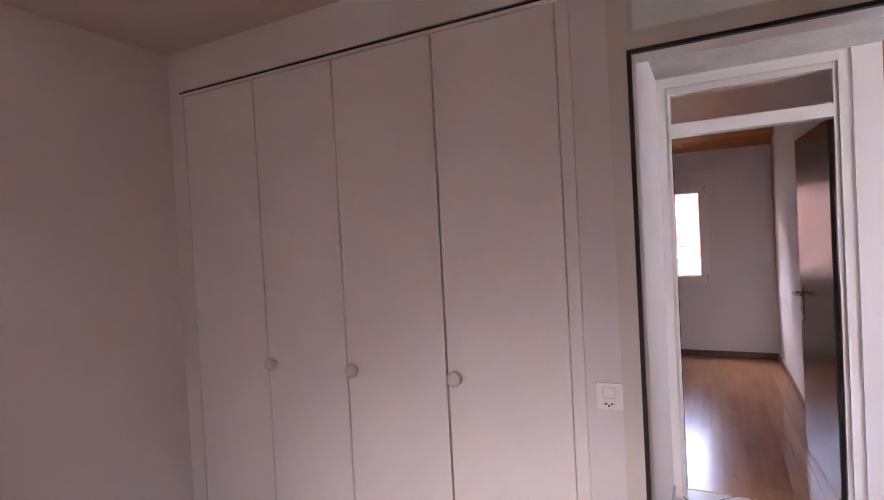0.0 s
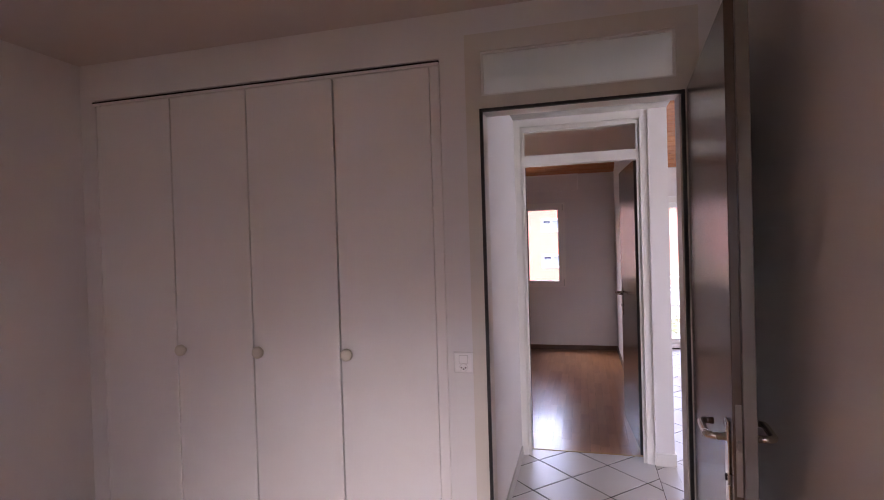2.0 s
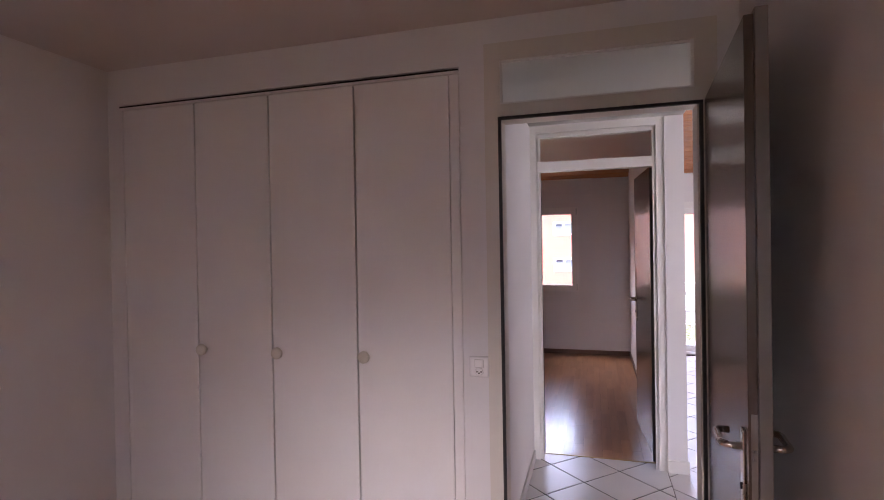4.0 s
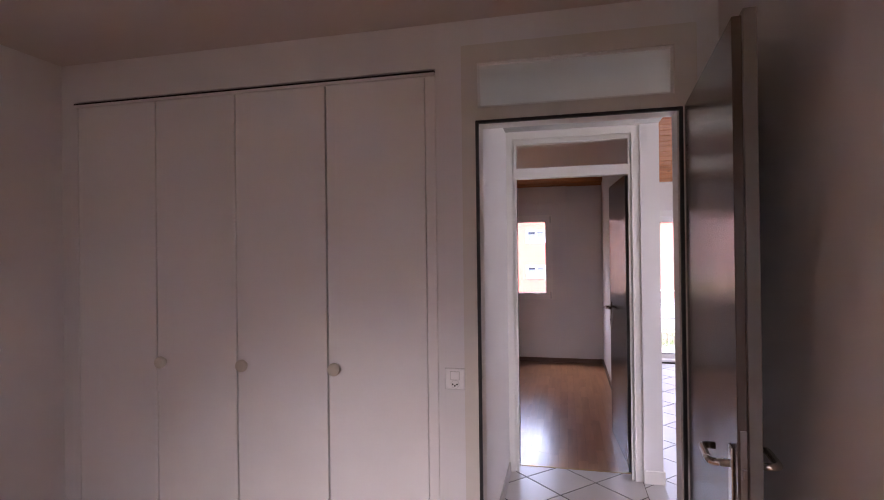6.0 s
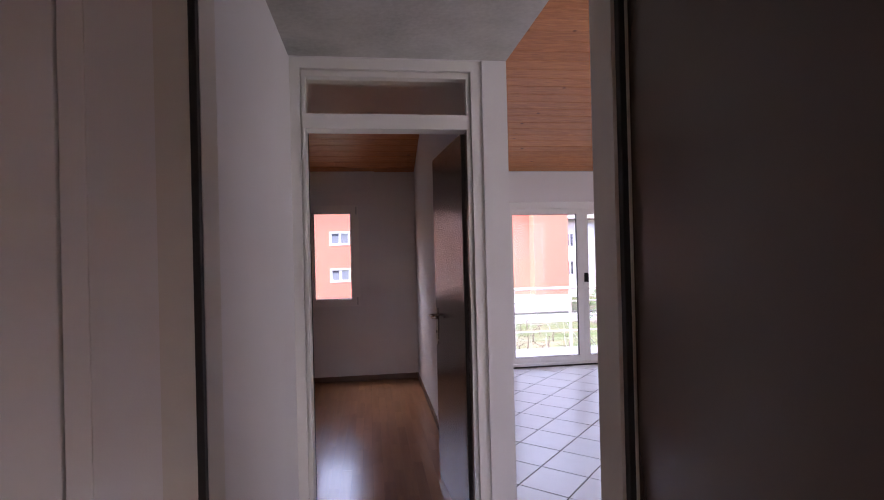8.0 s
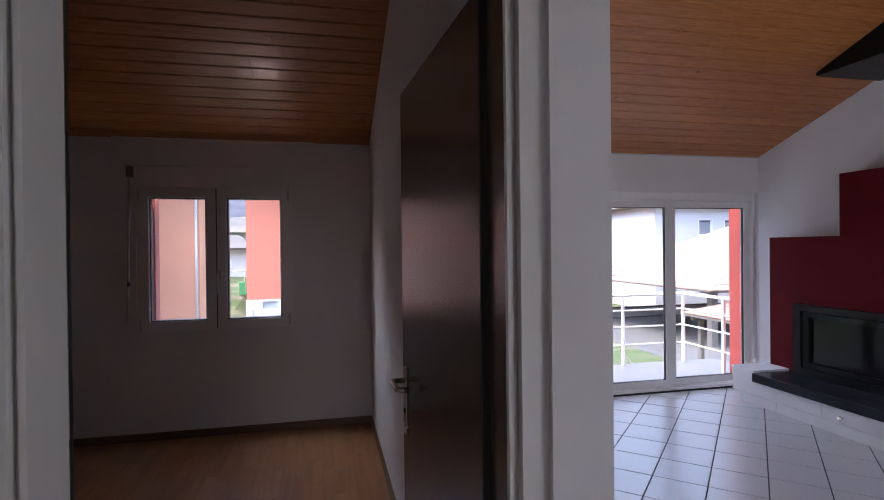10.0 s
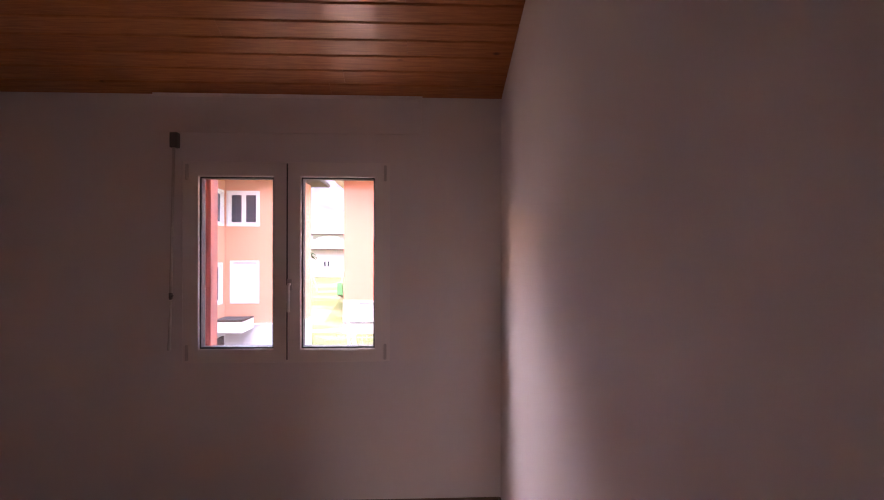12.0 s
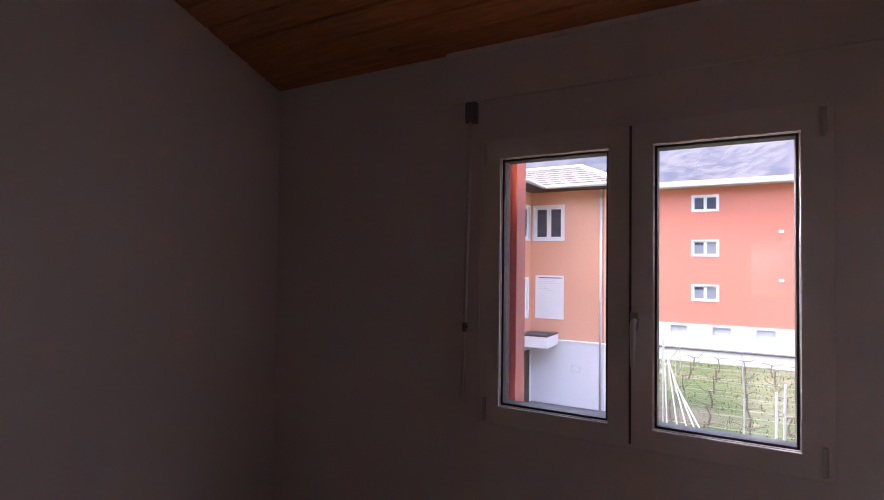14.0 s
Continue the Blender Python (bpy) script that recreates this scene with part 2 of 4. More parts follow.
GUIDE = shade("brown_red_metal", (0.30, 0.10, 0.085), 0.5, 0.05, 4)
ORANGE = shade("orange_render", (0.74, 0.39, 0.26), 0.9, 0.06, 0.3, 0.4, 12, spec=0.2)
WHITEWALL = shade("white_render", (0.66, 0.66, 0.65), 0.9, 0.05, 0.3, 0.3, 10, spec=0.2)
ROOFGREY = shade("pale_concrete_roof_edge", (0.55, 0.54, 0.52), 0.8, 0.1, 0.6)
ROOFTILE = shade("grey_brown_roof_tiles", (0.155, 0.145, 0.132), 0.85, 0.25, 2.0, 0.5, 8)
ROOFRED = shade("red_clay_roof_tiles", (0.36, 0.21, 0.165), 0.85, 0.25, 2.0, 0.5, 8)
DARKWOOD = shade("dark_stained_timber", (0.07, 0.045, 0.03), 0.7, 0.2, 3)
GREYWOOD = shade("weathered_grey_timber", (0.17, 0.155, 0.14), 0.85, 0.25, 6, 0.4, 60)
DARKPANE = shade("house_window_glass", (0.05, 0.065, 0.09), 0.08, 0.3, 0.8, spec=0.8)
CURTAINPANE = shade("pale_curtain_and_pane", (0.24, 0.26, 0.29), 0.8, 0.12, 5)
CELLARPANE = shade("pale_cellar_glass", (0.52, 0.55, 0.56), 0.3, 0.08, 2)
GRASS = lawn("lawn", (0.072, 0.105, 0.046), (0.155, 0.138, 0.100))
GRASSBLADE = shade("grass_blades", (0.100, 0.135, 0.052), 0.9, 0.3, 1.0, spec=0.1)
GALV = shade("galvanised_stake", (0.40, 0.41, 0.40), 0.5, 0.08, 8)
VINE = shade("vine_bark", (0.16, 0.125, 0.10), 0.9, 0.3, 20)
# scrub and snow tones blued, so the distance haze is in the colour
ROCK = slopes("hazy_mountain_scrub_and_snow", (0.070, 0.078, 0.098), (0.120, 0.122, 0.135), (0.48, 0.52, 0.60))
NEEDLE = shade("conifer_needles", (0.06, 0.10, 0.045), 0.9, 0.4, 3)
RAILWHITE = shade("white_railing_paint", (0.80, 0.81, 0.80), 0.4, 0.03)
SLABGREY = shade("balcony_slab", (0.16, 0.17, 0.18), 0.8, 0.12, 2)
ASPHALT = shade("asphalt_path", (0.095, 0.095, 0.092), 0.9, 0.15, 2)
GREENPLASTIC = shade("green_plastic", (0.06, 0.30, 0.12), 0.5)

# ---- building helpers ----


def box(bm, x0, y0, z0, x1, y1, z1, bevel=0.0, m=None):
    r = bmesh.ops.create_cube(bm, size=1)
    vs = r["verts"]
    for v in vs:
        v.co = Vector((x0 + (v.co.x + 0.5) * (x1 - x0), y0 + (v.co.y + 0.5) * (y1 - y0), z0 + (v.co.z + 0.5) * (z1 - z0)))
    if bevel:
        es = list({e for v in vs for e in v.link_edges})
        out = bmesh.ops.bevel(bm, geom=es, offset=bevel, segments=2, profile=0.5, affect="EDGES")
        vs = list({v for f in out["faces"] for v in f.verts} | {v for v in vs if v.is_valid})
    if m is not None:
        bmesh.ops.transform(bm, matrix=m, verts=[v for v in vs if v.is_valid])
    return bm


def tube(bm, pts, r, n=10, caps=True):
    """A round bar along a line of points."""
    rings = []
    pts = [Vector(p) for p in pts]
    for i, p in enumerate(pts):
        d = (pts[min(i + 1, len(pts) - 1)] - pts[max(i - 1, 0)]).normalized()
        a = d.orthogonal() if i == 0 else (last - d * last.dot(d))
        a = a.normalized()
        last = a
        c = d.cross(a)
        rr = r[i] if isinstance(r, (list, tuple)) else r
        rings.append([bm.verts.new(p + (a * math.cos(k * math.tau / n) + c * math.sin(k * math.tau / n)) * rr) for k in range(n)])
    for q, w in zip(rings, rings[1:]):
        for k in range(n):
            bm.faces.new((q[k], q[(k + 1) % n], w[(k + 1) % n], w[k]))
    if caps:
        bm.faces.new(rings[0][::-1])
        bm.faces.new(rings[-1])
    return bm


def lathe(bm, centre, axis, profile, n=20):
    """A turned piece: profile of (distance along the axis, radius)."""
    c, d = Vector(centre), Vector(axis).normalized()
    a = d.orthogonal().normalized()
    b = d.cross(a)
    rings = [[bm.verts.new(c + d * h + (a * math.cos(k * math.tau / n) + b * math.sin(k * math.tau / n)) * max(r, 0.0004)) for k in range(n)] for h, r in profile]
    for q, w in zip(rings, rings[1:]):
        for k in range(n):
            bm.faces.new((q[k], q[(k + 1) % n], w[(k + 1) % n], w[k]))
    bm.faces.new(rings[0][::-1])
    bm.faces.new(rings[-1])
    return bm


def slab(bm, axis, u0, u1, z0, z1, t0, t1, holes=()):
    """An upright wall along x or y from u0 to u1, between t0 and t1 thick, with openings (u0, u1, z0, z1) through it."""
    us = sorted({u0, u1, *[min(max(h[i], u0), u1) for h in holes for i in (0, 1)]})
    zs = sorted({z0, z1, *[min(max(h[i], z0), z1) for h in holes for i in (2, 3)]})

    def solid(i, j):
        if i < 0 or j < 0 or i >= len(us) - 1 or j >= len(zs) - 1:
            return False
        u, z = (us[i] + us[i + 1]) / 2, (zs[j] + zs[j + 1]) / 2
        return not any(h[0] < u < h[1] and h[2] < z < h[3] for h in holes)

    cache = {}

    def vert(i, j, k):
        if (i, j, k) not in cache:
            t = (t0, t1)[k]
            cache[i, j, k] = bm.verts.new((us[i], t, zs[j]) if axis == "x" else (t, us[i], zs[j]))
        return cache[i, j, k]

    for i in range(len(us) - 1):
        for j in range(len(zs) - 1):
            if not solid(i, j):
                continue
            q = [(i, j), (i + 1, j), (i + 1, j + 1), (i, j + 1)]
            bm.faces.new([vert(*c, 0) for c in q])
            bm.faces.new([vert(*c, 1) for c in q][::-1])
            for (a, b), (di, dj) in zip(zip(q, q[1:] + q[:1]), ((0, -1), (1, 0), (0, 1), (-1, 0))):
                if not solid(i + di, j + dj):
                    bm.faces.new((vert(*a, 0), vert(*a, 1), vert(*b, 1), vert(*b, 0)))
    return bm


def finish(bm, name, material, smooth=False):
    bmesh.ops.recalc_face_normals(bm, faces=bm.faces[:])
    me = bpy.data.meshes.new(name)
    bm.to_mesh(me)
    bm.free()
    me.materials.append(material)
    if smooth:
        for p in me.polygons:
            p.use_smooth = True
    return me


def thing(name, at, label, category, group="", kind=""):
    ob = new(name)
    ob.empty_display_size = 0.1
    ob.location = at
    return tagged(ob, label, category, group, kind)


def part(name, bm, material, parent, label="", smooth=False):
    ob = new(name, finish(bm, name, material, smooth))
    ob.parent = parent
    if parent.type == "EMPTY":
        ob.matrix_parent_inverse = Matrix.Translation(-parent.location)
    return tagged(ob, label)


def structure(name, bm, material, label, category):
    return tagged(new(name, finish(bm, name, material)), label, category, kind="structure")


def B():
    return bmesh.new()


# ---- the flat: plan in metres ----
# bedroom A behind the first door, a short corridor, bedroom B ahead, the living room beside them
AX0, AX1, AY0, AZ = -2.21, 0.95, -4.2, 2.515
CX = -0.034
BX0, BX1, BY0, BY1 = -2.15, 0.836, 1.55, 5.09
LX0, LX1, LY1 = 0.955, 4.94, 5.25
FACADE = 5.45
EAVE, SLOPE = 2.388, 0.36
RIDGE_Y = -0.3
LIFT = 0.085  # the living room boards hang higher than those of bedroom B


def roof_z(y):
    return EAVE + SLOPE * (BY1 - y)


# walls
structure("wall_bedroom_a_front", slab(B(), "x", AX0 - 0.15, AX1 + 4.1, 0, 4.7, 0.0, 0.10,
          [(-2.11, -0.187, -1, 2.318), (-0.068, 0.868, -1, 2.402), (1.9, 4.3, 0.3, 2.1)]), PLASTER, "white plaster wall around built-in wardrobe and door", "wall")
structure("wall_bedroom_a_left", slab(B(), "y", AY0, 0.0, 0, AZ + 0.1, AX0 - 0.15, AX0), PLASTER, "plain white plaster bedroom wall", "wall")
structure("wall_bedroom_a_right", slab(B(), "y", AY0, 0.0, 0, AZ + 0.1, AX1, AX1 + 0.15), PLASTER, "plain white plaster wall behind the open door", "wall")
structure("wall_bedroom_a_rear", slab(B(), "x", AX0 - 0.15, AX1 + 0.15, 0, AZ + 0.1, AY0 - 0.3, AY0, [(-0.15, 0.85, 0.9, 2.05)]), PLASTER, "white plaster wall with a window opening", "wall")
structure("ceiling_bedroom_a", box(B(), AX0 - 0.15, AY0 - 0.3, AZ, AX1 + 0.15, 0.0, AZ + 0.1), CEILPAINT, "flat plastered bedroom ceiling", "ceiling")
structure("floor_bedroom_a", box(B(), AX0 - 0.15, AY0 - 0.3, -0.25, AX1 + 0.15, 0.07, 0.0), PARQUETFAR, "wooden bedroom floor", "floor")

structure("wall_corridor_left", slab(B(), "y", 0.10, 1.39, 0, 4.7, CX - 0.12, CX), PLASTER, "white plaster corridor wall", "wall")
structure("wall_bedroom_b_front", slab(B(), "x", BX0 - 0.15, LX0, 0, 4.7, 1.39, BY0, [(CX, 0.838, -1, 2.332)]), PLASTER, "white plaster wall around the second door", "wall")
structure("wall_bedroom_b_left", slab(B(), "y", BY0, BY1, 0, 4.7, BX0 - 0.15, BX0), PLASTER, "plain white plaster bedroom wall", "wall")
structure("wall_bedroom_b_right", slab(B(), "y", BY0, BY1, 0, 4.7, BX1, LX0), PLASTER, "white plaster partition wall", "wall")
fw = slab(B(), "x", BX0 - 0.15, LX0, -0.3, 3.2, BY1, BY1 + 0.042, [(-0.9903, 0.1893, 0.8558, 2.0073)])
slab(fw, "x", BX0 - 0.15, LX0, -0.3, 3.2, BY1 + 0.0421, FACADE - 0.03, [(-0.962, 0.147, 0.79, 2.03)])
structure("wall_facade_bedroom", fw, PLASTER, "white plaster outer wall with a window", "wall")
structure("wall_facade_living", slab(B(), "x", LX0, LX1 + 0.3, -0.3, 3.2, LY1, FACADE - 0.03, [(0.97, 4.935, -0.0, 2.035)]), PLASTER, "white plaster outer wall with glazed doors", "wall")
structure("wall_facade_outer", slab(B(), "x", -9, 9, -4.0, 2.9, FACADE - 0.03, FACADE, [(-0.962, 0.147, 0.79, 2.03), (0.97, 4.935, -0.0, 2.035)]), OWNRED, "red rendered outer face of the house", "wall")
structure("wall_living_right", slab(B(), "y", -0.2, LY1, 0, 4.7, LX1, LX1 + 0.3), PLASTER, "white plaster living room wall", "wall")
rev = B()
for x0, x1 in ((-0.962, -0.947), (0.132, 0.147)):
    box(rev, x0, 5.19, 0.81, x1, FACADE - 0.004, 2.03)
for x0, x1 in ((0.97, 0.985), (4.92, 4.935)):
    box(rev, x0, 5.405, 0.02, x1, FACADE - 0.004, 2.035)
gr = B()
for x0, x1 in ((-0.9465, -0.917), (0.1235, 0.1315)):
    box(gr, x0, 5.385 if x0 > 0 else 5.315, 0.81, x1, 5.425, 2.025, 0.003)
structure("trim_shutter_guide", gr, GUIDE, "brown-red metal guide rails of the roller shutter", "guide rail")
structure("trim_window_reveal", rev, OWNRED, "red rendered window reveals", "reveal")
structure("window_sill_outside", box(B(), -0.961, 5.175, 0.791, 0.146, FACADE + 0.04, 0.808, 0.004), ROOFGREY, "pale stone outer window sill", "sill")

# floors
structure("floor_slab", box(B(), BX0 - 0.15, 0.07, -0.25, LX1 + 0.3, FACADE - 0.03, -0.0035), GROUT, "dark grout bed under tiles and parquet", "floor")

# concrete soffit of the corridor
con = slab(B(), "x", CX, LX0, 2.333, 2.62, 0.10, 1.39)
structure("ceiling_corridor", con, CONCRETE, "fair-faced concrete corridor soffit", "ceiling")


def board_ceiling(name, x0, x1, y_low, y_high, seed, lift=0.0):
    """Tongue-and-groove boards across the slope."""
    rng = random.Random(seed)
    bm = B()
    ang = math.atan(SLOPE)
    length = (y_low - y_high) / math.cos(ang)
    pitch = 0.117
    for i in range(int(length / pitch) + 1):
        s0 = i * pitch
        cuts = [x0, x0 + rng.uniform(0.4, 0.9) * (x1 - x0), x1] if rng.random() < 0.7 else [x0, x1]
        for a, b in zip(cuts, cuts[1:]):
            pts = [(s0 + 0.0028, 0.0), (s0 + 0.0075, -0.005), (s0 + pitch - 0.0075, -0.005), (s0 + pitch - 0.0028, 0.0), (s0 + pitch - 0.0028, 0.012), (s0 + 0.0028, 0.012)]
            rings = []
            for x in (a + 0.0005, b - 0.0005):
                rings.append([bm.verts.new((x, y_low - s * math.cos(ang), roof_z(y_low) + lift + s * math.sin(ang) + h)) for s, h in pts])
            for k in range(len(pts)):
                j = (k + 1) % len(pts)
                bm.faces.new((rings[0][k], rings[0][j], rings[1][j], rings[1][k]))
            bm.faces.new(rings[0][::-1])
            bm.faces.new(rings[1])
    return structure(name, bm, PINE, "sloping ceiling of varnished knotty pine boards", "ceiling")


board_ceiling("ceiling_bedroom_b", BX0, BX1, BY1, BY0, 3)
board_ceiling("ceiling_living", LX0, LX1, LY1, 0.10, 4, LIFT)
roof = B()
for z in (0.12, 0.32):
    roof.verts.new((BX0 - 0.6, FACADE + 0.06, roof_z(FACADE + 0.06) + z))
    roof.verts.new((LX1 + 0.6, FACADE + 0.06, roof_z(FACADE + 0.06) + z))
    roof.verts.new((LX1 + 0.6, RIDGE_Y, roof_z(RIDGE_Y) + z))
    roof.verts.new((BX0 - 0.6, RIDGE_Y, roof_z(RIDGE_Y) + z))
roof.verts.ensure_lookup_table()
rv = roof.verts
for q in ((0, 1, 2, 3), (4, 5, 6, 7), (0, 1, 5, 4), (1, 2, 6, 5), (2, 3, 7, 6), (3, 0, 4, 7)):
    roof.faces.new([rv[i] for i in q])
structure("roof", roof, DARKWOOD, "dark timber roof deck of the house", "roof")
structure("trim_living_ceiling_edge", box(B(), LX0, LY1 - 0.012, roof_z(LY1) + LIFT - 0.012, LX1, LY1 - 0.001, roof_z(LY1) + LIFT + 0.012), PVCGREY, "thin pale strip under the pine ceiling", "trim")

# baseboards
bb = B()
box(bb, BX0, BY1 - 0.014, 0.0, BX1 - 0.014, BY1 - 0.0005, 0.062, 0.003)
box(bb, BX1 - 0.014, BY0, 0.0, BX1 - 0.0005, BY1, 0.062, 0.003)
box(bb, BX0 + 0.0005, BY0, 0.0, BX0 + 0.014, BY1 - 0.014, 0.062, 0.003)
structure("baseboard_bedroom_b", bb, SKIRT, "brown wooden baseboard", "baseboard")
bb = B()
box(bb, CX + 0.0005, 0.108, 0.0, CX + 0.012, 1.375, 0.075, 0.003)
structure("baseboard_corridor", bb, SKIRTGREY, "grey tiled baseboard of the corridor", "baseboard")
bb = B()
box(bb, 0.836, 1.377, 0.0, LX0 + 0.012, 1.3895, 0.085, 0.003)
box(bb, LX0 + 0.0005, 1.39, 0.0, LX0 + 0.012, LY1, 0.085, 0.003)
structure("baseboard_living", bb, WHITEFRAME, "white tiled baseboard round the wall end", "baseboard")
structure("trim_threshold", box(B(), 0.03, 1.518, -0.01, 0.785, 1.535, 0.003, 0.001), BRASS, "brass threshold strip between tiles and parquet", "threshold")

# ---- doors ----


def lever(parent, m, side):
    """Long backplate with a lever that returns to the door: built on the plane x = 0, reaching to -x for side -1; free edge at +y."""
    s = side
    bm = B()
    box(bm, *sorted((0.0, s * 0.007))[:1], -0.019, -0.165, max(0.0, s * 0.007), 0.019, 0.065, 0.0025, m)
    plate = part("backplate", bm, STEEL, parent, "long brushed nickel backplate")
    bm = B()
    pts = [(s * 0.004, 0, 0.02), (s * 0.035, 0, 0.02)]
    for k in range(1, 7):
        a = k / 6 * math.pi / 2
        pts.append((s * (0.035 + 0.018 * math.sin(a)), -0.018 * (1 - math.cos(a)), 0.02))
    pts += [(s * 0.053, -0.06, 0.02), (s * 0.053, -0.105, 0.02)]
    for k in range(1, 7):
        a = k / 6 * math.pi / 2
        pts.append((s * (0.053 - 0.018 * (1 - math.cos(a))), -0.105 - 0.018 * math.sin(a), 0.02))
    pts += [(s * 0.018, -0.123, 0.02)]
    tube(bm, [m @ Vector(p) for p in pts], 0.0095, 12)
    part("lever", bm, STEEL, plate, "rounded brushed nickel lever", True)
    # raised disc; the keyhole's inner shade is put into its colour
    bm = B()
    lathe(bm, m @ Vector((s * 0.007, 0, -0.085)), m.to_3x3() @ Vector((s, 0, 0)), [(0, 0.009), (0.003, 0.009), (0.004, 0.0075)], 16)
    part("keyhole", bm, HOLESHADE, plate)


def door_leaf(door, hinge, free, height, thick, handle_z, away):
    """A flush leaf whose visible face runs from hinge to free in plan; its thickness lies to the other side."""
    h, f = Vector((*hinge, 0)), Vector((*free, 0))
    width = (f - h).length
    y = (f - h).normalized()
    x = Vector((y.y, -y.x, 0)) * away
    m = Matrix(((x.x, y.x, 0, h.x), (x.y, y.y, 0, h.y), (0, 0, 1, 0), (0, 0, 0, 1)))
    leaf = part("door_leaf", box(B(), 0.0, 0.0, 0.006, thick, width, height, 0.002, m), LEAF, door, "taupe satin laminate door leaf standing open")
    bm = B()
    box(bm, thick - 0.018, -0.0015, 0.006, thick + 0.012, width + 0.013, height + 0.012, 0.002, m)
    part("rebate_edge", bm, LEAFEDGE, leaf, "paler taupe edge lip of the leaf")
    bm = B()
    box(bm, 0.006, width + 0.0005, handle_z - 0.11, 0.021, width + 0.0020, handle_z + 0.12, 0.0005, m)
    lock = part("lock_plate", bm, DULLSTEEL, leaf, "steel lock faceplate in the leaf's edge")
    bm = B()
    box(bm, 0.009, width + 0.0020, handle_z + 0.005, 0.019, width + 0.0110, handle_z + 0.030, 0.001, m)
    part("latch", bm, DULLSTEEL, lock)
    lever(leaf, m @ pose(0, width - 0.055, handle_z), -1)
    lever(leaf, m @ pose(thick + 0.012, width - 0.055, handle_z), 1)
    return leaf


# door 1, from bedroom A into the corridor, hinged on the far side and opened into the bedroom
door = thing("door_1", (0.41, 0.07, 0), "taupe interior door standing open in a cream frame with a frosted transom", "door", kind="structure")
fr = B()
slab(fr, "x", -0.069, 0.868, 0.0, 2.402, -0.012, 0.004, [(-0.006, 0.813, -1, 2.074), (0.0, 0.785, 2.130, 2.323)])
frame_a = part("door_frame", fr, FRAMEPAINT, door, "cream painted steel frame")
jb = B()
box(jb, -0.0285, 0.0045, 0.0, 0.004, 0.106, 2.062)
box(jb, 0.795, 0.0045, 0.0, 0.845, 0.106, 2.064)
box(jb, -0.0285, 0.0045, 2.0645, 0.845, 0.106, 2.124)
part("jamb", jb, FRAMEPAINT, frame_a)
tr = B()
box(tr, -0.0285, 0.0045, 2.33, 0.845, 0.106, 2.40)
box(tr, -0.0285, 0.0045, 2.1245, -0.002, 0.106, 2.3295)
box(tr, 0.787, 0.0045, 2.1245, 0.845, 0.106, 2.3295)
part("transom_frame", tr, FRAMEPAINT, frame_a)
bd = B()
slab(bd, "x", -0.001, 0.786, 2.129, 2.324, -0.002, 0.010, [(0.010, 0.775, 2.139, 2.314)])
part("glazing_bead", bd, WHITEFRAME, frame_a)
pn = part("transom_pane", box(B(), 0.001, 0.012, 2.131, 0.784, 0.018, 2.323), FROST, door, "frosted glass transom pane")
pn.visible_shadow = False
sl = B()
for q in ((-0.0095, 0.0035, 0.0, 2.068), (0.8015, 0.8145, 0.0, 2.068)):
    box(sl, q[0], -0.0165, q[2], q[1], 0.0035, q[3], 0.002)
box(sl, -0.0095, -0.0165, 2.0625, 0.8145, 0.0035, 2.0755, 0.002)
part("door_seal", sl, RUBBER, frame_a, "black rubber seal round the opening")
door_leaf(door, (0.819, -0.018), (0.757, -0.835), 2.077, 0.040, 0.955, -1)
for z in (0.25, 1.05, 1.85):
    hg = B()
    lathe(hg, (0.845, -0.026, z - 0.05), (0, 0, 1), [(0, 0.008), (0.1, 0.008)], 12)
    part("hinge", hg, STEEL, door, "", True)

# door 2, from the corridor into bedroom B
door = thing("door_2", (0.41, 1.5, 0), "taupe interior door standing open in a white frame with a glass transom", "door", kind="structure")
fr = B()
slab(fr, "x", CX + 0.001, 0.8375, 0.0, 2.331, 1.4255, 1.549, [(0.026, 0.778, -1, 2.024), (0.030, 0.772, 2.077, 2.258)])
frame_b = part("door_frame", fr, WHITEFRAME, door, "white painted door frame")
fr = B()
slab(fr, "x", 0.020, 0.776, 0.0, 2.272, 1.412, 1.425, [(0.030, 0.766, -1, 2.016), (0.034, 0.766, 2.083, 2.252)])
part("stop_bead", fr, WHITEFRAME, frame_b, "narrow white bead round the opening and transom")
fr = B()
slab(fr, "x", CX + 0.001, 0.8375, 0.0, 2.331, 1.402, 1.425, [(0.010, 0.787, -1, 2.284)])
part("casing_moulding", fr, WHITEFRAME, frame_b)
part("hinge_lining", box(B(), 0.7735, 1.4258, 0.0, 0.7778, 1.5492, 2.0235), LEAF, frame_b, "taupe lining on the hinge side of the frame")
sl = B()
box(sl, 0.0265, 1.5495, 0.0, 0.030, 1.557, 2.026, 0.002)
box(sl, 0.760, 1.5495, 0.0, 0.7775, 1.562, 2.026, 0.002)
part("door_seal", sl, RUBBER, frame_b, "black rubber seal")
pn = part("transom_pane", box(B(), 0.032, 1.475, 2.079, 0.770, 1.481, 2.256), FROSTB, door, "glass transom pane")
pn.visible_shadow = False
door_leaf(door, (0.770, 1.568), (0.719, 2.380), 2.040, 0.040, 1.028, 1)
for z in (0.25, 1.05, 1.8):
    hg = B()
    lathe(hg, (0.800, 1.560, z - 0.05), (0, 0, 1), [(0, 0.008), (0.1, 0.008)], 12)
    part("hinge", hg, STEEL, door, "", True)

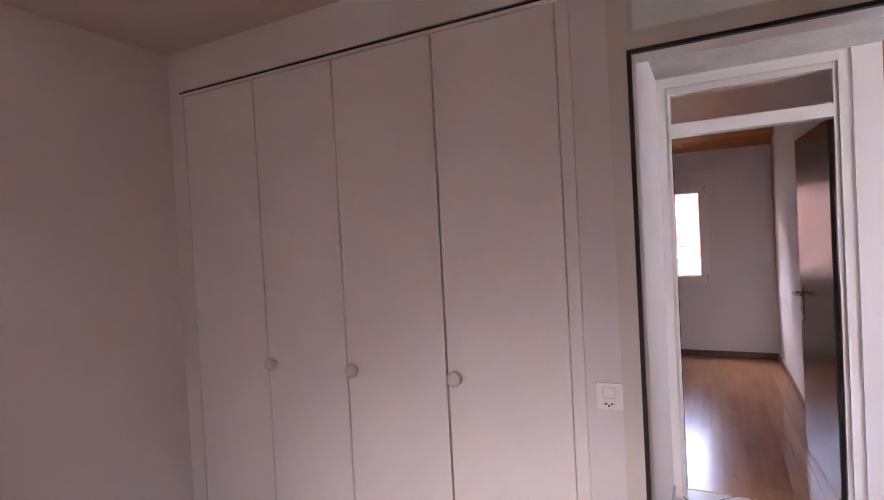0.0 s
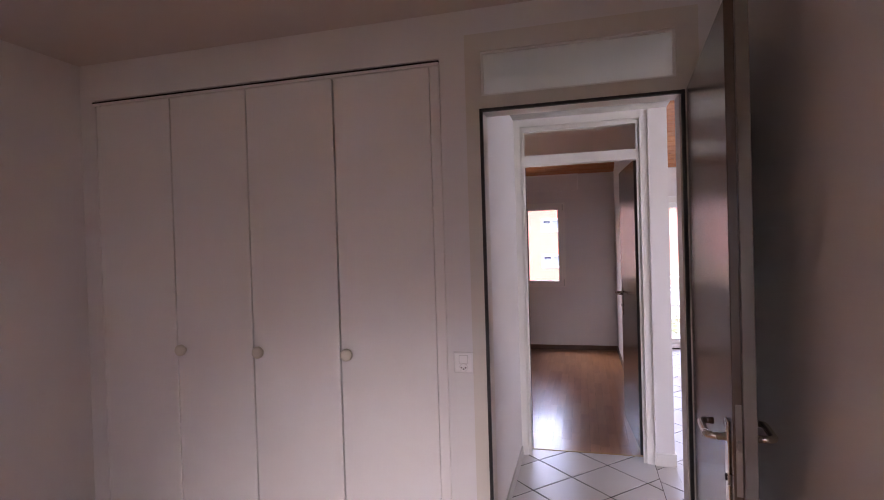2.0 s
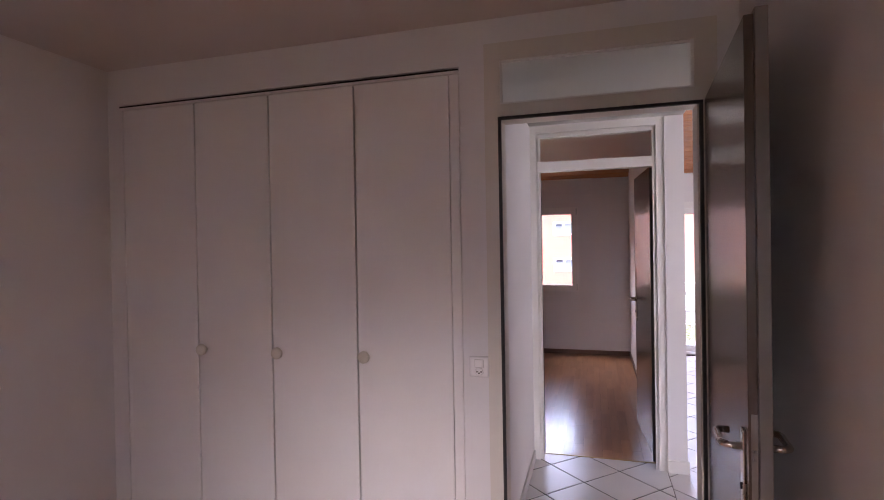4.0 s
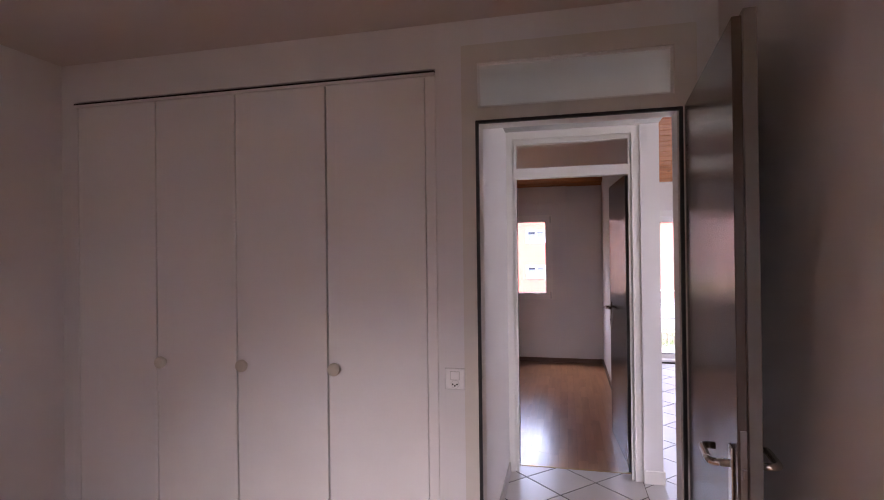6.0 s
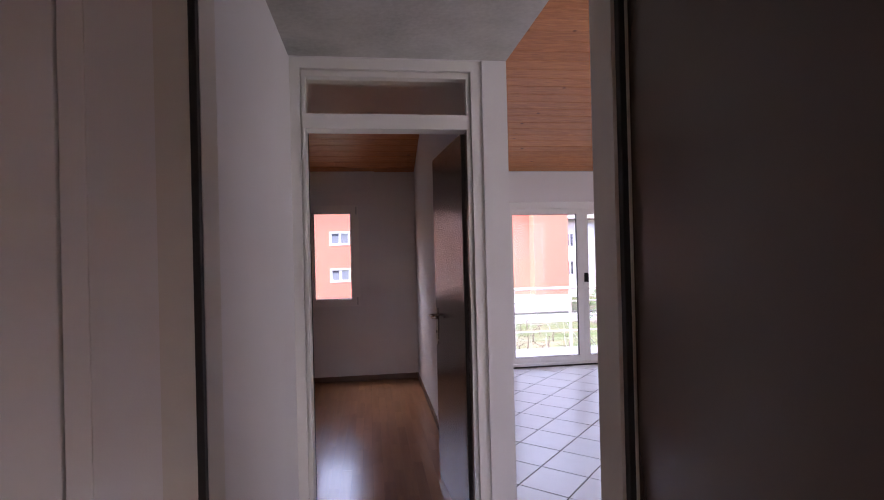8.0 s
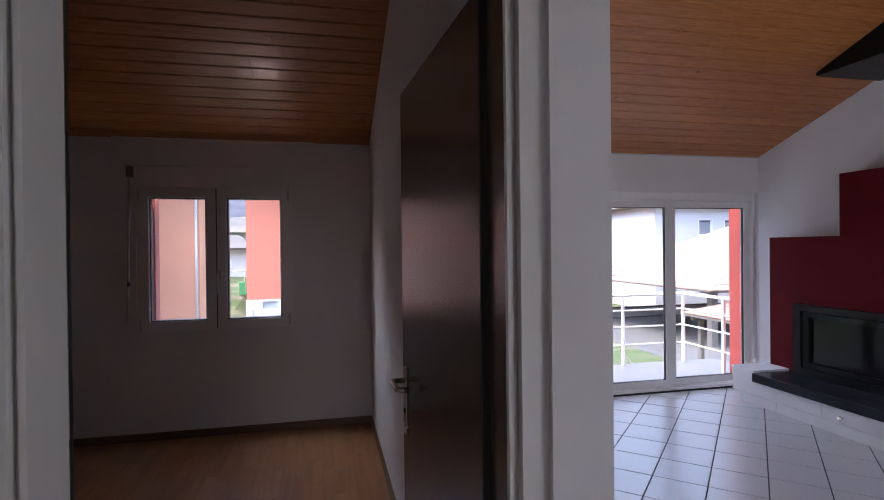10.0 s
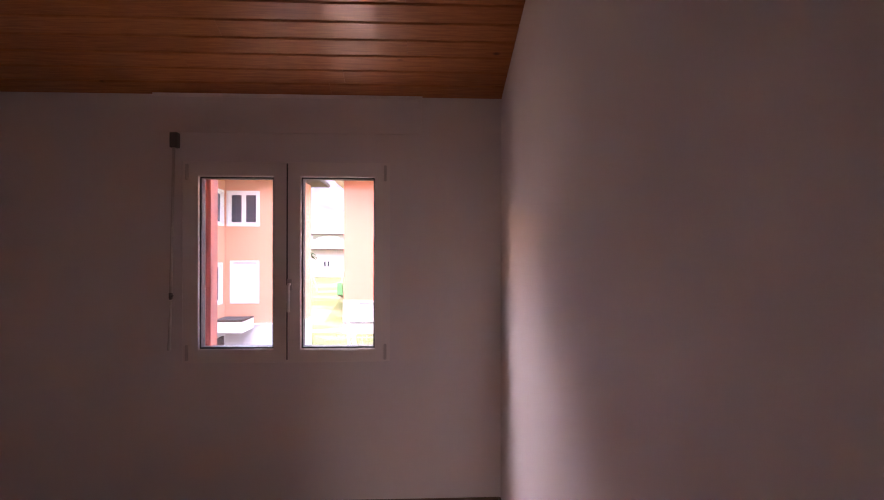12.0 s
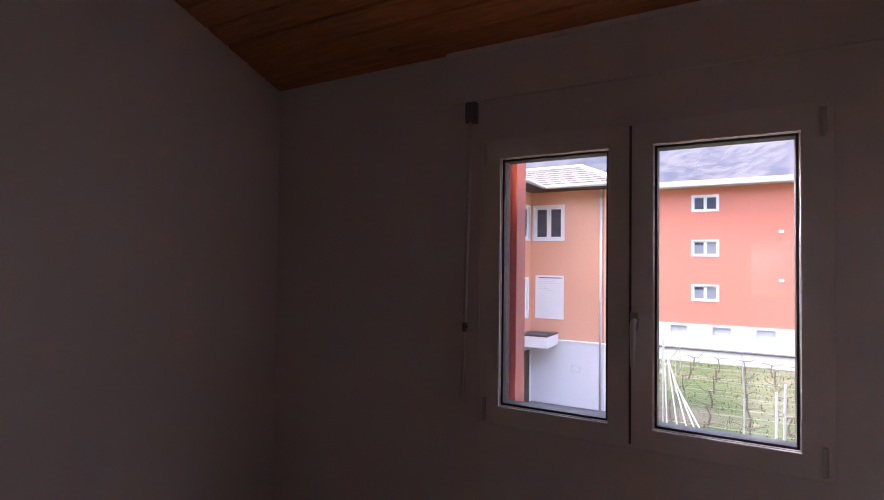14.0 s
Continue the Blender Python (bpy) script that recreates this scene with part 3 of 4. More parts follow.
# ---- bedroom A things ----
ward = thing("wardrobe", (-1.17, 0.3, 0), "white built-in wardrobe with four doors and round cream knobs", "wardrobe")
WX = (-2.082, -1.629, -1.179, -0.708, -0.232)
bd = B()
box(bd, -2.108, 0.03, 0.0, -2.085, 0.62, 2.31)
box(bd, -0.212, 0.03, 0.0, -0.189, 0.62, 2.31)
box(bd, -2.085, 0.60, 0.0, -0.212, 0.62, 2.31)
box(bd, -2.085, 0.03, 2.285, -0.212, 0.60, 2.31)
box(bd, -2.085, 0.03, 0.0, -0.212, 0.60, 0.06)
part("body", bd, LACQUER, ward)
part("filler_strip", box(B(), -2.107, 0.004, 0.0, -2.0855, 0.022, 2.296, 0.002), LACQUER, ward)
part("filler_strip", box(B(), -0.2345, 0.0035, 0.0, -0.190, 0.022, 2.288, 0.002), LACQUER, ward)
part("top_rail", box(B(), -2.120, -0.010, 2.2885, -0.189, 0.004, 2.3015, 0.002), LACQUER, ward, "white rail above the doors")
# solid surface strip whose near-black colour gives the joint its shade
part("gap_shade_strip", box(B(), -2.122, -0.009, 2.302, -0.189, 0.004, 2.3095), HOLESHADE, ward, "dark strip drawn as the shade of the joint over the rail")
for i in range(4):
    d = part("wardrobe_door", box(B(), WX[i] + 0.0042, -0.004, 0.055, WX[i + 1] - 0.0042, 0.018, 2.286, 0.0025), LACQUER, ward)
    if i:
        kx = WX[i] + 0.042
        kn = lathe(B(), (kx, -0.004, 0.990), (0, -1, 0), [(0, 0.014), (0.012, 0.014), (0.017, 0.024), (0.023, 0.029), (0.036, 0.029), (0.041, 0.026), (0.0425, 0.014)], 24)
        part("knob", kn, CREAMKNOB, d, "round cream wooden knob", True)

SX, SZ = -0.112, 0.966
sk = thing("wall_socket", (SX, 0.0, SZ), "white wall switch combined with a three-hole socket", "socket")
# slightly larger grey plate, added as a shadow line round the cover
part("edge_shade_plate", box(B(), SX - 0.0455, -0.004, SZ - 0.0465, SX + 0.0455, -0.0003, SZ + 0.0465, 0.001), PVCGREY, sk)
part("cover_plate", box(B(), SX - 0.043, -0.013, SZ - 0.044, SX + 0.043, -0.0005, SZ + 0.044, 0.005), SOCKETWHITE, sk)
# raised grey outlines here and at the socket face paint in recess shade
part("rocker_outline", box(B(), SX - 0.0205, -0.0138, SZ - 0.003, SX + 0.0205, -0.0128, SZ + 0.034), PVCGREY, sk, "thin grey outline drawn as the shaded joint round the rocker")
part("switch_rocker", box(B(), SX - 0.0185, -0.0175, SZ - 0.001, SX + 0.0185, -0.0132, SZ + 0.032, 0.002), SOCKETWHITE, sk, "small white rocker switch")
part("socket_outline", lathe(B(), (SX, -0.0128, SZ - 0.021), (0, -1, 0), [(0, 0.0200), (0.001, 0.0200)], 6), PVCGREY, sk)
face = part("socket_face", lathe(B(), (SX, -0.0135, SZ - 0.021), (0, -1, 0), [(0, 0.0185), (0.002, 0.0185), (0.003, 0.0165)], 6), SOCKETWHITE, sk, "six-sided socket face")
# raised discs coloured near-black in place of shaded socket holes
for dx, dz in ((-0.0095, 0.0), (0.0095, 0.0), (0.0, -0.006)):
    part("socket_hole", lathe(B(), (SX + dx, -0.0162, SZ - 0.021 + dz), (0, -1, 0), [(0, 0.0036), (0.0012, 0.0036)], 10), HOLESHADE, face)

win = thing("window_2", (0.0, AY0 - 0.1, 0.75), "white bedroom window with one large pane", "window", kind="structure")
part("window_frame", slab(B(), "x", -0.15, 0.85, 0.9, 2.05, AY0 - 0.12, AY0 - 0.06, [(-0.08, 0.78, 0.97, 1.98)]), PVC, win)
pn = part("window_pane", box(B(), -0.085, AY0 - 0.095, 0.965, 0.785, AY0 - 0.089, 1.985), PANE, win)
pn.visible_shadow = False

# unseen window, added so that light reaches the living room from behind
win = thing("window_3", (3.1, 0.05, 0.3), "wide white window, unseen and assumed, at the back of the living room", "window", kind="structure")
part("window_frame", slab(B(), "x", 1.9, 4.3, 0.3, 2.1, 0.02, 0.075, [(1.97, 3.06, 0.37, 2.03), (3.14, 4.23, 0.37, 2.03)]), PVC, win)
for a in (1.965, 3.135):
    pn = part("window_pane", box(B(), a, 0.045, 0.365, a + 1.10, 0.051, 2.035), PANE, win)
    pn.visible_shadow = False

# ---- bedroom B things ----
win = thing("window_1", (-0.4, 5.13, 0.85), "white two-sash plastic window with the coral house beyond", "window", kind="structure")
fr = B()
slab(fr, "x", -0.990, 0.189, 0.856, 2.007, 5.094, 5.150, [(-0.93, 0.13, 0.905, 1.955)])
part("window_frame", fr, PVC, win, "white plastic outer frame")
GL = ((-0.898, -0.479), (-0.321, 0.100))
GZ0, GZ1 = 0.934, 1.921
for i, (g0, g1) in enumerate(GL):
    s0, s1 = (-0.966, -0.4005) if i == 0 else (-0.3975, 0.165)
    sb = B()
    slab(sb, "x", s0, s1, 0.880, 1.984, 5.088, 5.170, [(g0 - 0.003, g1 + 0.003, GZ0 - 0.004, GZ1 + 0.003)])
    sash = part("window_sash", sb, PVC, win, "white plastic sash")
    gb = B()
    slab(gb, "x", g0 - 0.0034, g1 + 0.0034, GZ0 - 0.0044, GZ1 + 0.0034, 5.098, 5.1695, [(g0, g1, GZ0, GZ1)])
    part("glazing_bead", gb, PVC, sash)
    gk = B()
    slab(gk, "x", g0 - 0.0002, g1 + 0.0002, GZ0 - 0.0002, GZ1 + 0.0002, 5.106, 5.1685, [(g0 + 0.008, g1 - 0.008, GZ0 + 0.008, GZ1 - 0.008)])
    part("gasket", gk, RUBBER, sash, "thin black rubber gasket")
    pn = part("window_pane", box(B(), g0 + 0.001, 5.118, GZ0 + 0.001, g1 - 0.001, 5.122, GZ1 - 0.001), PANE, sash)
    pn.visible_shadow = False
    x = s0 + 0.004 if i == 0 else s1 - 0.004
    for z in (0.915, 1.945):
        hg = lathe(B(), (x, 5.082, z - 0.045), (0, 0, 1), [(0, 0.007), (0.004, 0.0085), (0.086, 0.0085), (0.09, 0.007)], 12)
        part("hinge", hg, PVCGREY, win, "", True)
part("centre_strip", box(B(), -0.4030, 5.083, 0.872, -0.3950, 5.0885, 1.998, 0.001), GREYMETAL, win)
hd = B()
box(hd, -0.398, 5.078, 1.270, -0.370, 5.0885, 1.335, 0.003)
hp = part("handle_base", hd, PVCGREY, win)
hd = B()
tube(hd, [(-0.384, 5.08, 1.305), (-0.384, 5.057, 1.305), (-0.384, 5.045, 1.295), (-0.384, 5.043, 1.27), (-0.384, 5.045, 1.150)], [0.009, 0.009, 0.010, 0.010, 0.008], 12)
part("handle_lever", hd, PVC, hp, "white window lever pointing down", True)

cr = thing("shutter_crank", (-1.03, 5.08, 0.93), "grey metal crank rod for the roller shutter beside the window", "crank")
part("crank_bracket", box(B(), -1.046, 5.050, 2.078, -1.002, 5.0895, 2.163, 0.004), GREYMETAL, cr, "dark grey gear bracket")
part("crank_rod", tube(B(), [(-1.025, 5.060, 2.085), (-1.036, 5.050, 1.26)], 0.0085, 10), PVCGREY, cr, "", True)
jn = B()
lathe(jn, (-1.036, 5.050, 1.222), (0, 0, 1), [(0, 0.007), (0.006, 0.0105), (0.034, 0.0105), (0.04, 0.007)], 14)
tube(jn, [(-1.036, 5.050, 1.238), (-1.020, 5.042, 1.246)], 0.006, 10)
part("crank_joint", jn, GREYMETAL, cr, "dark folding joint", True)
part("crank_handle", tube(B(), [(-1.036, 5.050, 1.215), (-1.044, 5.058, 1.06), (-1.052, 5.066, 0.935)], [0.0065, 0.0075, 0.0105], 10), PVCGREY, cr, "", True)

sc = thing("shutter_box", (-0.4, 5.08, 2.4), "white cover board of the roller shutter under the ceiling", "shutter box")
part("cover_board", box(B(), -1.145, 5.078, 2.17, 0.37, 5.0895, 2.372, 0.002), PLASTER, sc)
part("top_strip", box(B(), -1.15, 5.070, 2.3725, 0.375, 5.0895, 2.394, 0.002), PVC, sc, "narrow white strip along the ceiling")

# ---- living room things ----
sd = thing("sliding_door", (3.0, 5.33, 0), "white four-panel glazed sliding door to the balcony", "sliding door", kind="structure")
fr = B()
slab(fr, "x", 0.97, 4.935, 0.0, 2.035, 5.285, 5.405, [(1.01, 4.90, 0.05, 1.955)])
part("door_frame", fr, PVC, sd, "white outer frame")
part("bottom_gap", box(B(), 0.97, 5.252, 0.0, 4.935, 5.2845, 0.016), RUBBER, sd, "black joint along the floor")
part("sill_track", box(B(), 0.97, 5.257, 0.0165, 4.935, 5.2845, 0.045, 0.003), PVC, sd)
for i in range(4):
    x0, x1 = (1.01 + 0.9725 * i, 1.01 + 0.9725 * (i + 1))
    y0 = 5.330 if i in (0, 3) else 5.293
    sb = B()
    slab(sb, "x", x0 + 0.001, x1 - 0.001, 0.051, 1.954, y0, y0 + 0.05, [(x0 + 0.07, x1 - 0.07, 0.115, 1.885)])
    pl = part("sliding_panel", sb, PVC, sd)
    gk = B()
    slab(gk, "x", x0 + 0.0698, x1 - 0.0698, 0.1148, 1.8852, y0 + 0.01, y0 + 0.04, [(x0 + 0.076, x1 - 0.076, 0.121, 1.879)])
    part("gasket", gk, RUBBER, pl)
    pn = part("glass_pane", box(B(), x0 + 0.071, y0 + 0.022, 0.116, x1 - 0.071, y0 + 0.028, 1.884), PANE, pl)
    pn.visible_shadow = False
part("door_latch", box(B(), 2.965, 5.270, 1.03, 3.015, 5.2925, 1.145, 0.004), CASTIRON, sd, "black latch box")

fp = thing("fireplace", (4.65, 4.0, 0), "dark red fireplace with black stove insert on a masonry bench", "fireplace")
rd = slab(B(), "y", 2.5, 4.883, 0.30, 1.562, 4.72, LX1 - 0.0005, [(3.50, 4.58, 0.30, 0.945)])
part("surround", rd, REDPLASTER, fp, "dark red plastered surround")
part("chimney_breast", box(B(), 4.72, 2.6, 1.5625, LX1 - 0.0005, 4.163, 2.09, 0.002), REDPLASTER, fp, "dark red stepped upper breast")
for y0, y1 in ((4.00, 4.94), (3.15, 3.997), (2.3, 3.147)):
    part("bench_block", box(B(), 4.335, y0, 0.095, LX1 - 0.001, y1, 0.225, 0.004), MARBLE, fp, "white painted masonry block")
part("bench_top", box(B(), 4.330, 4.672, 0.2255, LX1 - 0.001, 4.948, 0.322, 0.004), MARBLE, fp)
for y0, y1 in ((4.45, 4.88), (3.5, 4.447), (2.3, 3.497)):
    part("plinth_block", box(B(), 4.355, y0, 0.0, LX1 - 0.001, y1, 0.0945, 0.003), MARBLE, fp)
part("hearth_slab", box(B(), 4.30, 2.3, 0.2255, 4.719, 4.668, 0.305, 0.004), BLACKSTONE, fp, "black polished stone hearth slab")
iw = slab(B(), "y", 3.45, 4.578, 0.3055, 0.944, 4.67, 4.77, [(3.53, 4.50, 0.372, 0.885)])
ins = part("stove_frame", iw, CASTIRON, fp, "black steel stove frame")
iw = slab(B(), "y", 3.54, 4.49, 0.380, 0.876, 4.685, 4.745, [(3.60, 4.43, 0.425, 0.835)])
part("stove_door", iw, CASTIRON, ins)
part("stove_glass", box(B(), 4.715, 3.595, 0.42, 4.722, 4.435, 0.84), FIREGLASS, ins, "dark reflecting stove glass")
part("firebox", box(B(), 4.78, 3.52, 0.32, 4.90, 4.56, 0.93), CASTIRON, ins)
kn = lathe(B(), (4.335, 3.82, 0.15), (-1, 0, 0), [(0, 0.008), (0.015, 0.008), (0.02, 0.017), (0.035, 0.019), (0.04, 0.014)], 16)
part("air_control_knob", kn, STEEL, fp, "steel air control knob", True)
fl = thing("flue_cover", (4.6, 3.5, 2.75), "black sheet metal flue cover under the pine ceiling", "flue")
bm = B()
pts = [(4.30, 3.99), (LX1 - 0.001, 3.99), (LX1 - 0.001, 3.0), (4.30, 3.0)]
lo = [bm.verts.new((x, y, roof_z(3.99) + LIFT - 0.035)) for x, y in pts]
hi = [bm.verts.new((x, y, roof_z(y) + LIFT - 0.006)) for x, y in pts]
bm.faces.new(lo)
bm.faces.new(hi[::-1])
for k in range(4):
    bm.faces.new((lo[k], lo[(k + 1) % 4], hi[(k + 1) % 4], hi[k]))
part("sheet", bm, CASTIRON, fl)

# ---- balcony ----
structure("balcony_floor", box(B(), 0.6, FACADE, -0.22, 5.6, 6.72, -0.05), SLABGREY, "pale grey balcony slab", "balcony")
structure("wall_balcony_end", box(B(), 5.0, FACADE + 0.002, -0.049, 5.35, 5.74, 2.5, 0.004), OWNRED, "red rendered pier at the end of the balcony door", "wall")
rl = thing("balcony_railing", (3.0, 6.62, -0.05), "white metal balcony railing with slim level rails", "railing")
for z, rr in ((0.86, 0.021), (0.66, 0.011), (0.45, 0.011), (0.22, 0.011)):
    part("rail", tube(B(), [(0.65, 6.62, z), (5.06, 6.62, z), (5.06, 5.70, z)], rr, 10), RAILWHITE, rl)
for x, y in [(0.65 + 0.882 * i, 6.62) for i in range(6)] + [(5.06, 5.90)]:
    part("post", box(B(), x - 0.017, y - 0.017, -0.05, x + 0.017, y + 0.017, 0.85, 0.003), RAILWHITE, rl)

# ---- outside ----
GZ = -4.0


def rise(x, y):
    """The lawn climbs beside and behind the apartment building."""
    a = min(max((y - 39.4) / 20, 0), 1)
    b = min(max((-5.1 - x) / 1.6, 0), 1)
    return 2.9 * a * b * b * (3 - 2 * b)


g = B()
bmesh.ops.create_grid(g, x_segments=110, y_segments=110, size=1)
for v in g.verts:
    x, y = -6 + 700 * v.co.x ** 3, 48 + 740 * v.co.y ** 3
    v.co = Vector((x, y, GZ + rise(x, y)))
structure("ground", g, GRASS, "green lawn and vineyard ground", "ground")


def house_window(parent, axis, u0, u1, z0, z1, face, depth, sashes=2, shut=False, pale_sheet=False):
    """A framed window set back in a facade that faces -y (axis x) or +x (axis y)."""
    s = -1 if axis == "x" else 1
    t0, t1 = sorted((face + s * 0.03, face - s * 0.10))
    fr = slab(B(), axis, u0 - 0.08, u1 + 0.08, z0 - 0.08, z1 + 0.08, t0, t1, [(u0, u1, z0, z1)])
    w = part("window", fr, RAILWHITE, parent, "white framed window")
    if shut:
        lo, hi = sorted((face + s * 0.02, face - s * 0.03))
        bm = B()
        n = int((z1 - z0) / 0.07)
        for k in range(n):
            q = (u0, lo, z0 + k * 0.07, u1, hi, z0 + k * 0.07 + 0.064) if axis == "x" else (lo, u0, z0 + k * 0.07, hi, u1, z0 + k * 0.07 + 0.064)
            box(bm, *q)
        part("roller_shutter", bm, RAILWHITE, w, "closed white roller shutter")
        return w
    lo, hi = sorted((face - s * 0.06, face - s * 0.12))
    n = sashes
    for k in range(n):
        a, b = u0 + (u1 - u0) * k / n, u0 + (u1 - u0) * (k + 1) / n
        part("sash", slab(B(), axis, a + 0.002, b - 0.002, z0, z1, lo, hi, [(a + 0.09, b - 0.09, z0 + 0.09, z1 - 0.09)]), RAILWHITE, w)
        mid = (lo + hi) / 2
        q = (a + 0.08, mid - 0.01, z0 + 0.08, b - 0.08, mid + 0.01, z1 - 0.08) if axis == "x" else (mid - 0.01, a + 0.08, z0 + 0.08, mid + 0.01, b - 0.08, z1 - 0.08)
        part("pane", box(B(), *q), DARKPANE, w)
        # curtain in the apartment building, added pale pane face in white_block
        if pale_sheet:
            bm = B()
            yb = mid - 0.014
            box(bm, a + 0.1, yb - 0.004, z0 + 0.1, b - 0.1, yb, z1 - (0.1 if k else 0.25))
            part("curtain_pale_pane", bm, CURTAINPANE, w)
    return w


# coral apartment building
cb = thing("apartment_building", (5, 45, GZ), "coral rendered four-storey apartment building with flat white roof edge", "building")
CY = 40.0
rows = (5.5, 2.68, -0.14)
cols = (-1.9, 5.6, 10.6)
holes = [(c - 0.77, c + 0.77, z - 0.52, z + 0.52) for c in cols for z in rows]
part("wall", slab(B(), "x", -5.0, 13.1, -2.1, 6.5, CY, CY + 0.35, holes), CORAL, cb)
part("wall", slab(B(), "y", CY + 0.35, CY + 12, -2.1, 6.5, -5.0, -4.65), CORAL, cb)
part("bay_wall", box(B(), 13.1, CY - 1.2, -2.1, 15.9, CY + 12, 6.5), CORAL, cb, "projecting coral bay")
part("plinth", slab(B(), "x", -5.05, 13.1, GZ, -2.1, CY - 0.05, CY + 0.3, [(x - 0.5, x + 0.5, -2.75, -2.25) for x in (-3.4, -1.0, 1.35, 4.0, 7.0, 10.0)]), WHITEWALL, cb, "white rendered plinth")
part("plinth", box(B(), 13.05, CY - 1.25, GZ, 15.95, CY + 12, -2.1), WHITEWALL, cb)
part("plinth", box(B(), -5.05, CY + 0.3, GZ, -4.6, CY + 12, -2.1), WHITEWALL, cb)
part("floor_slab", box(B(), -4.85, CY + 0.36, -2.1, 13.1, CY + 11.9, -1.9), WHITEWALL, cb)
# dark sheet added inside, some way behind the window wall
part("dark_backing", box(B(), -4.65, CY + 4, -1.9, 13.1, CY + 4.2, 6.45), DARKWOOD, cb)
part("roof", box(B(), -5.8, CY - 0.8, 6.51, 16.6, CY + 13, 6.86, 0.03), ROOFGREY, cb, "pale overhanging flat roof")
for c in cols:
    for k, z in enumerate(rows):
        house_window(cb, "x", c - 0.70, c + 0.70, z - 0.45, z + 0.45, CY, 0.3, 2, pale_sheet=k > 0)
for x in (-3.4, -1.0, 1.35, 4.0, 7.0, 10.0):
    part("cellar_window", box(B(), x - 0.49, CY + 0.05, -2.74, x + 0.49, CY + 0.1, -2.26), CELLARPANE, cb)
for z in (3.55, 0.65):
    part("wall_vent", box(B(), 2.0, CY - 0.06, z, 2.25, CY, z + 0.18, 0.01), RAILWHITE, cb)

# orange house close by
oh = thing("orange_house", (-7, 27, GZ), "orange rendered house with white plinth and tiled hip roof", "house")
OY, OX0, OX1 = 23.6, -7.45, -4.52
part("wall", slab(B(), "x", OX0 - 0.3, OX1, -1.5, 4.55, OY, OY + 0.35, [(-7.38, -6.06, 2.46, 3.9), (-7.21, -6.11, -0.62, 1.05)]), ORANGE, oh)
part("wall", slab(B(), "y", OY + 0.35, OY + 2.5, -1.5, 4.55, OX1 - 0.35, OX1), ORANGE, oh)
part("wing_wall", slab(B(), "y", OY - 5.5, OY, -1.5, 4.55, OX0 - 0.3, OX0, [(OY - 1.05, OY - 0.15, 2.46, 3.9), (OY - 1.05, OY - 0.3, -0.62, 1.0)]), ORANGE, oh)
part("plinth", slab(B(), "x", OX0, OX1 + 0.04, GZ, -1.5, OY - 0.05, OY + 0.3), WHITEWALL, oh, "white rendered plinth")
part("plinth", slab(B(), "y", OY - 5.5, OY - 0.05, GZ, -1.5, OX0 - 0.3, OX0 + 0.04), WHITEWALL, oh)
part("plinth", slab(B(), "y", OY + 0.3, OY + 2.5, GZ, -1.5, OX1 - 0.3, OX1 + 0.04), WHITEWALL, oh)
part("plinth_cap", box(B(), OX0 + 0.05, OY - 0.09, -1.5, OX1 + 0.08, OY - 0.001, -1.44, 0.01), RAILWHITE, oh)
# solid dark box added in place of the rooms inside
part("dark_core", box(B(), -14, OY + 0.5, -1.5, OX1 - 0.4, OY + 2.4, 4.4), DARKWOOD, oh)
house_window(oh, "x", -7.30, -6.14, 2.54, 3.82, OY, 0.3, 2)
house_window(oh, "x", -7.16, -6.16, -0.57, 1.0, OY, 0.3, 1, shut=True)
house_window(oh, "y", OY - 0.97, OY - 0.23, 2.54, 3.82, OX0, 0.3, 1)
house_window(oh, "y", OY - 0.97, OY - 0.38, -0.55, 0.93, OX0, 0.3, 1)
cn = B()
box(cn, OX0 + 0.042, OY - 1.5, -1.62, -6.25, OY - 0.1, -1.2, 0.02)
can = part("entrance_canopy", cn, WHITEWALL, oh, "white flat entrance canopy")
part("canopy_edge", slab(B(), "x", OX0 + 0.05, -6.26, -1.198, -1.14, OY - 1.49, OY - 1.40), DARKWOOD, can)
part("canopy_edge", slab(B(), "y", OY - 1.40, OY - 0.1, -1.198, -1.14, -6.35, -6.26), DARKWOOD, can)
part("canopy_gravel", box(B(), OX0 + 0.05, OY - 1.40, -1.198, -6.35, OY - 0.1, -1.16), ASPHALT, can)
part("entrance_door", box(B(), OX0 + 0.041, OY - 1.2, GZ, OX0 + 0.10, OY - 0.35, -1.9, 0.01), DARKWOOD, oh)
part("drainpipe", tube(B(), [(OX1 - 0.12, OY - 0.07, GZ), (OX1 - 0.12, OY - 0.07, 4.4)], 0.05, 10), PVCGREY, oh, "", True)
part("wall_vent", slab(B(), "x", -5.75, -5.4, -2.65, -2.38, OY - 0.08, OY - 0.05, [(-5.72, -5.43, -2.62, -2.41)]), PVCGREY, oh)


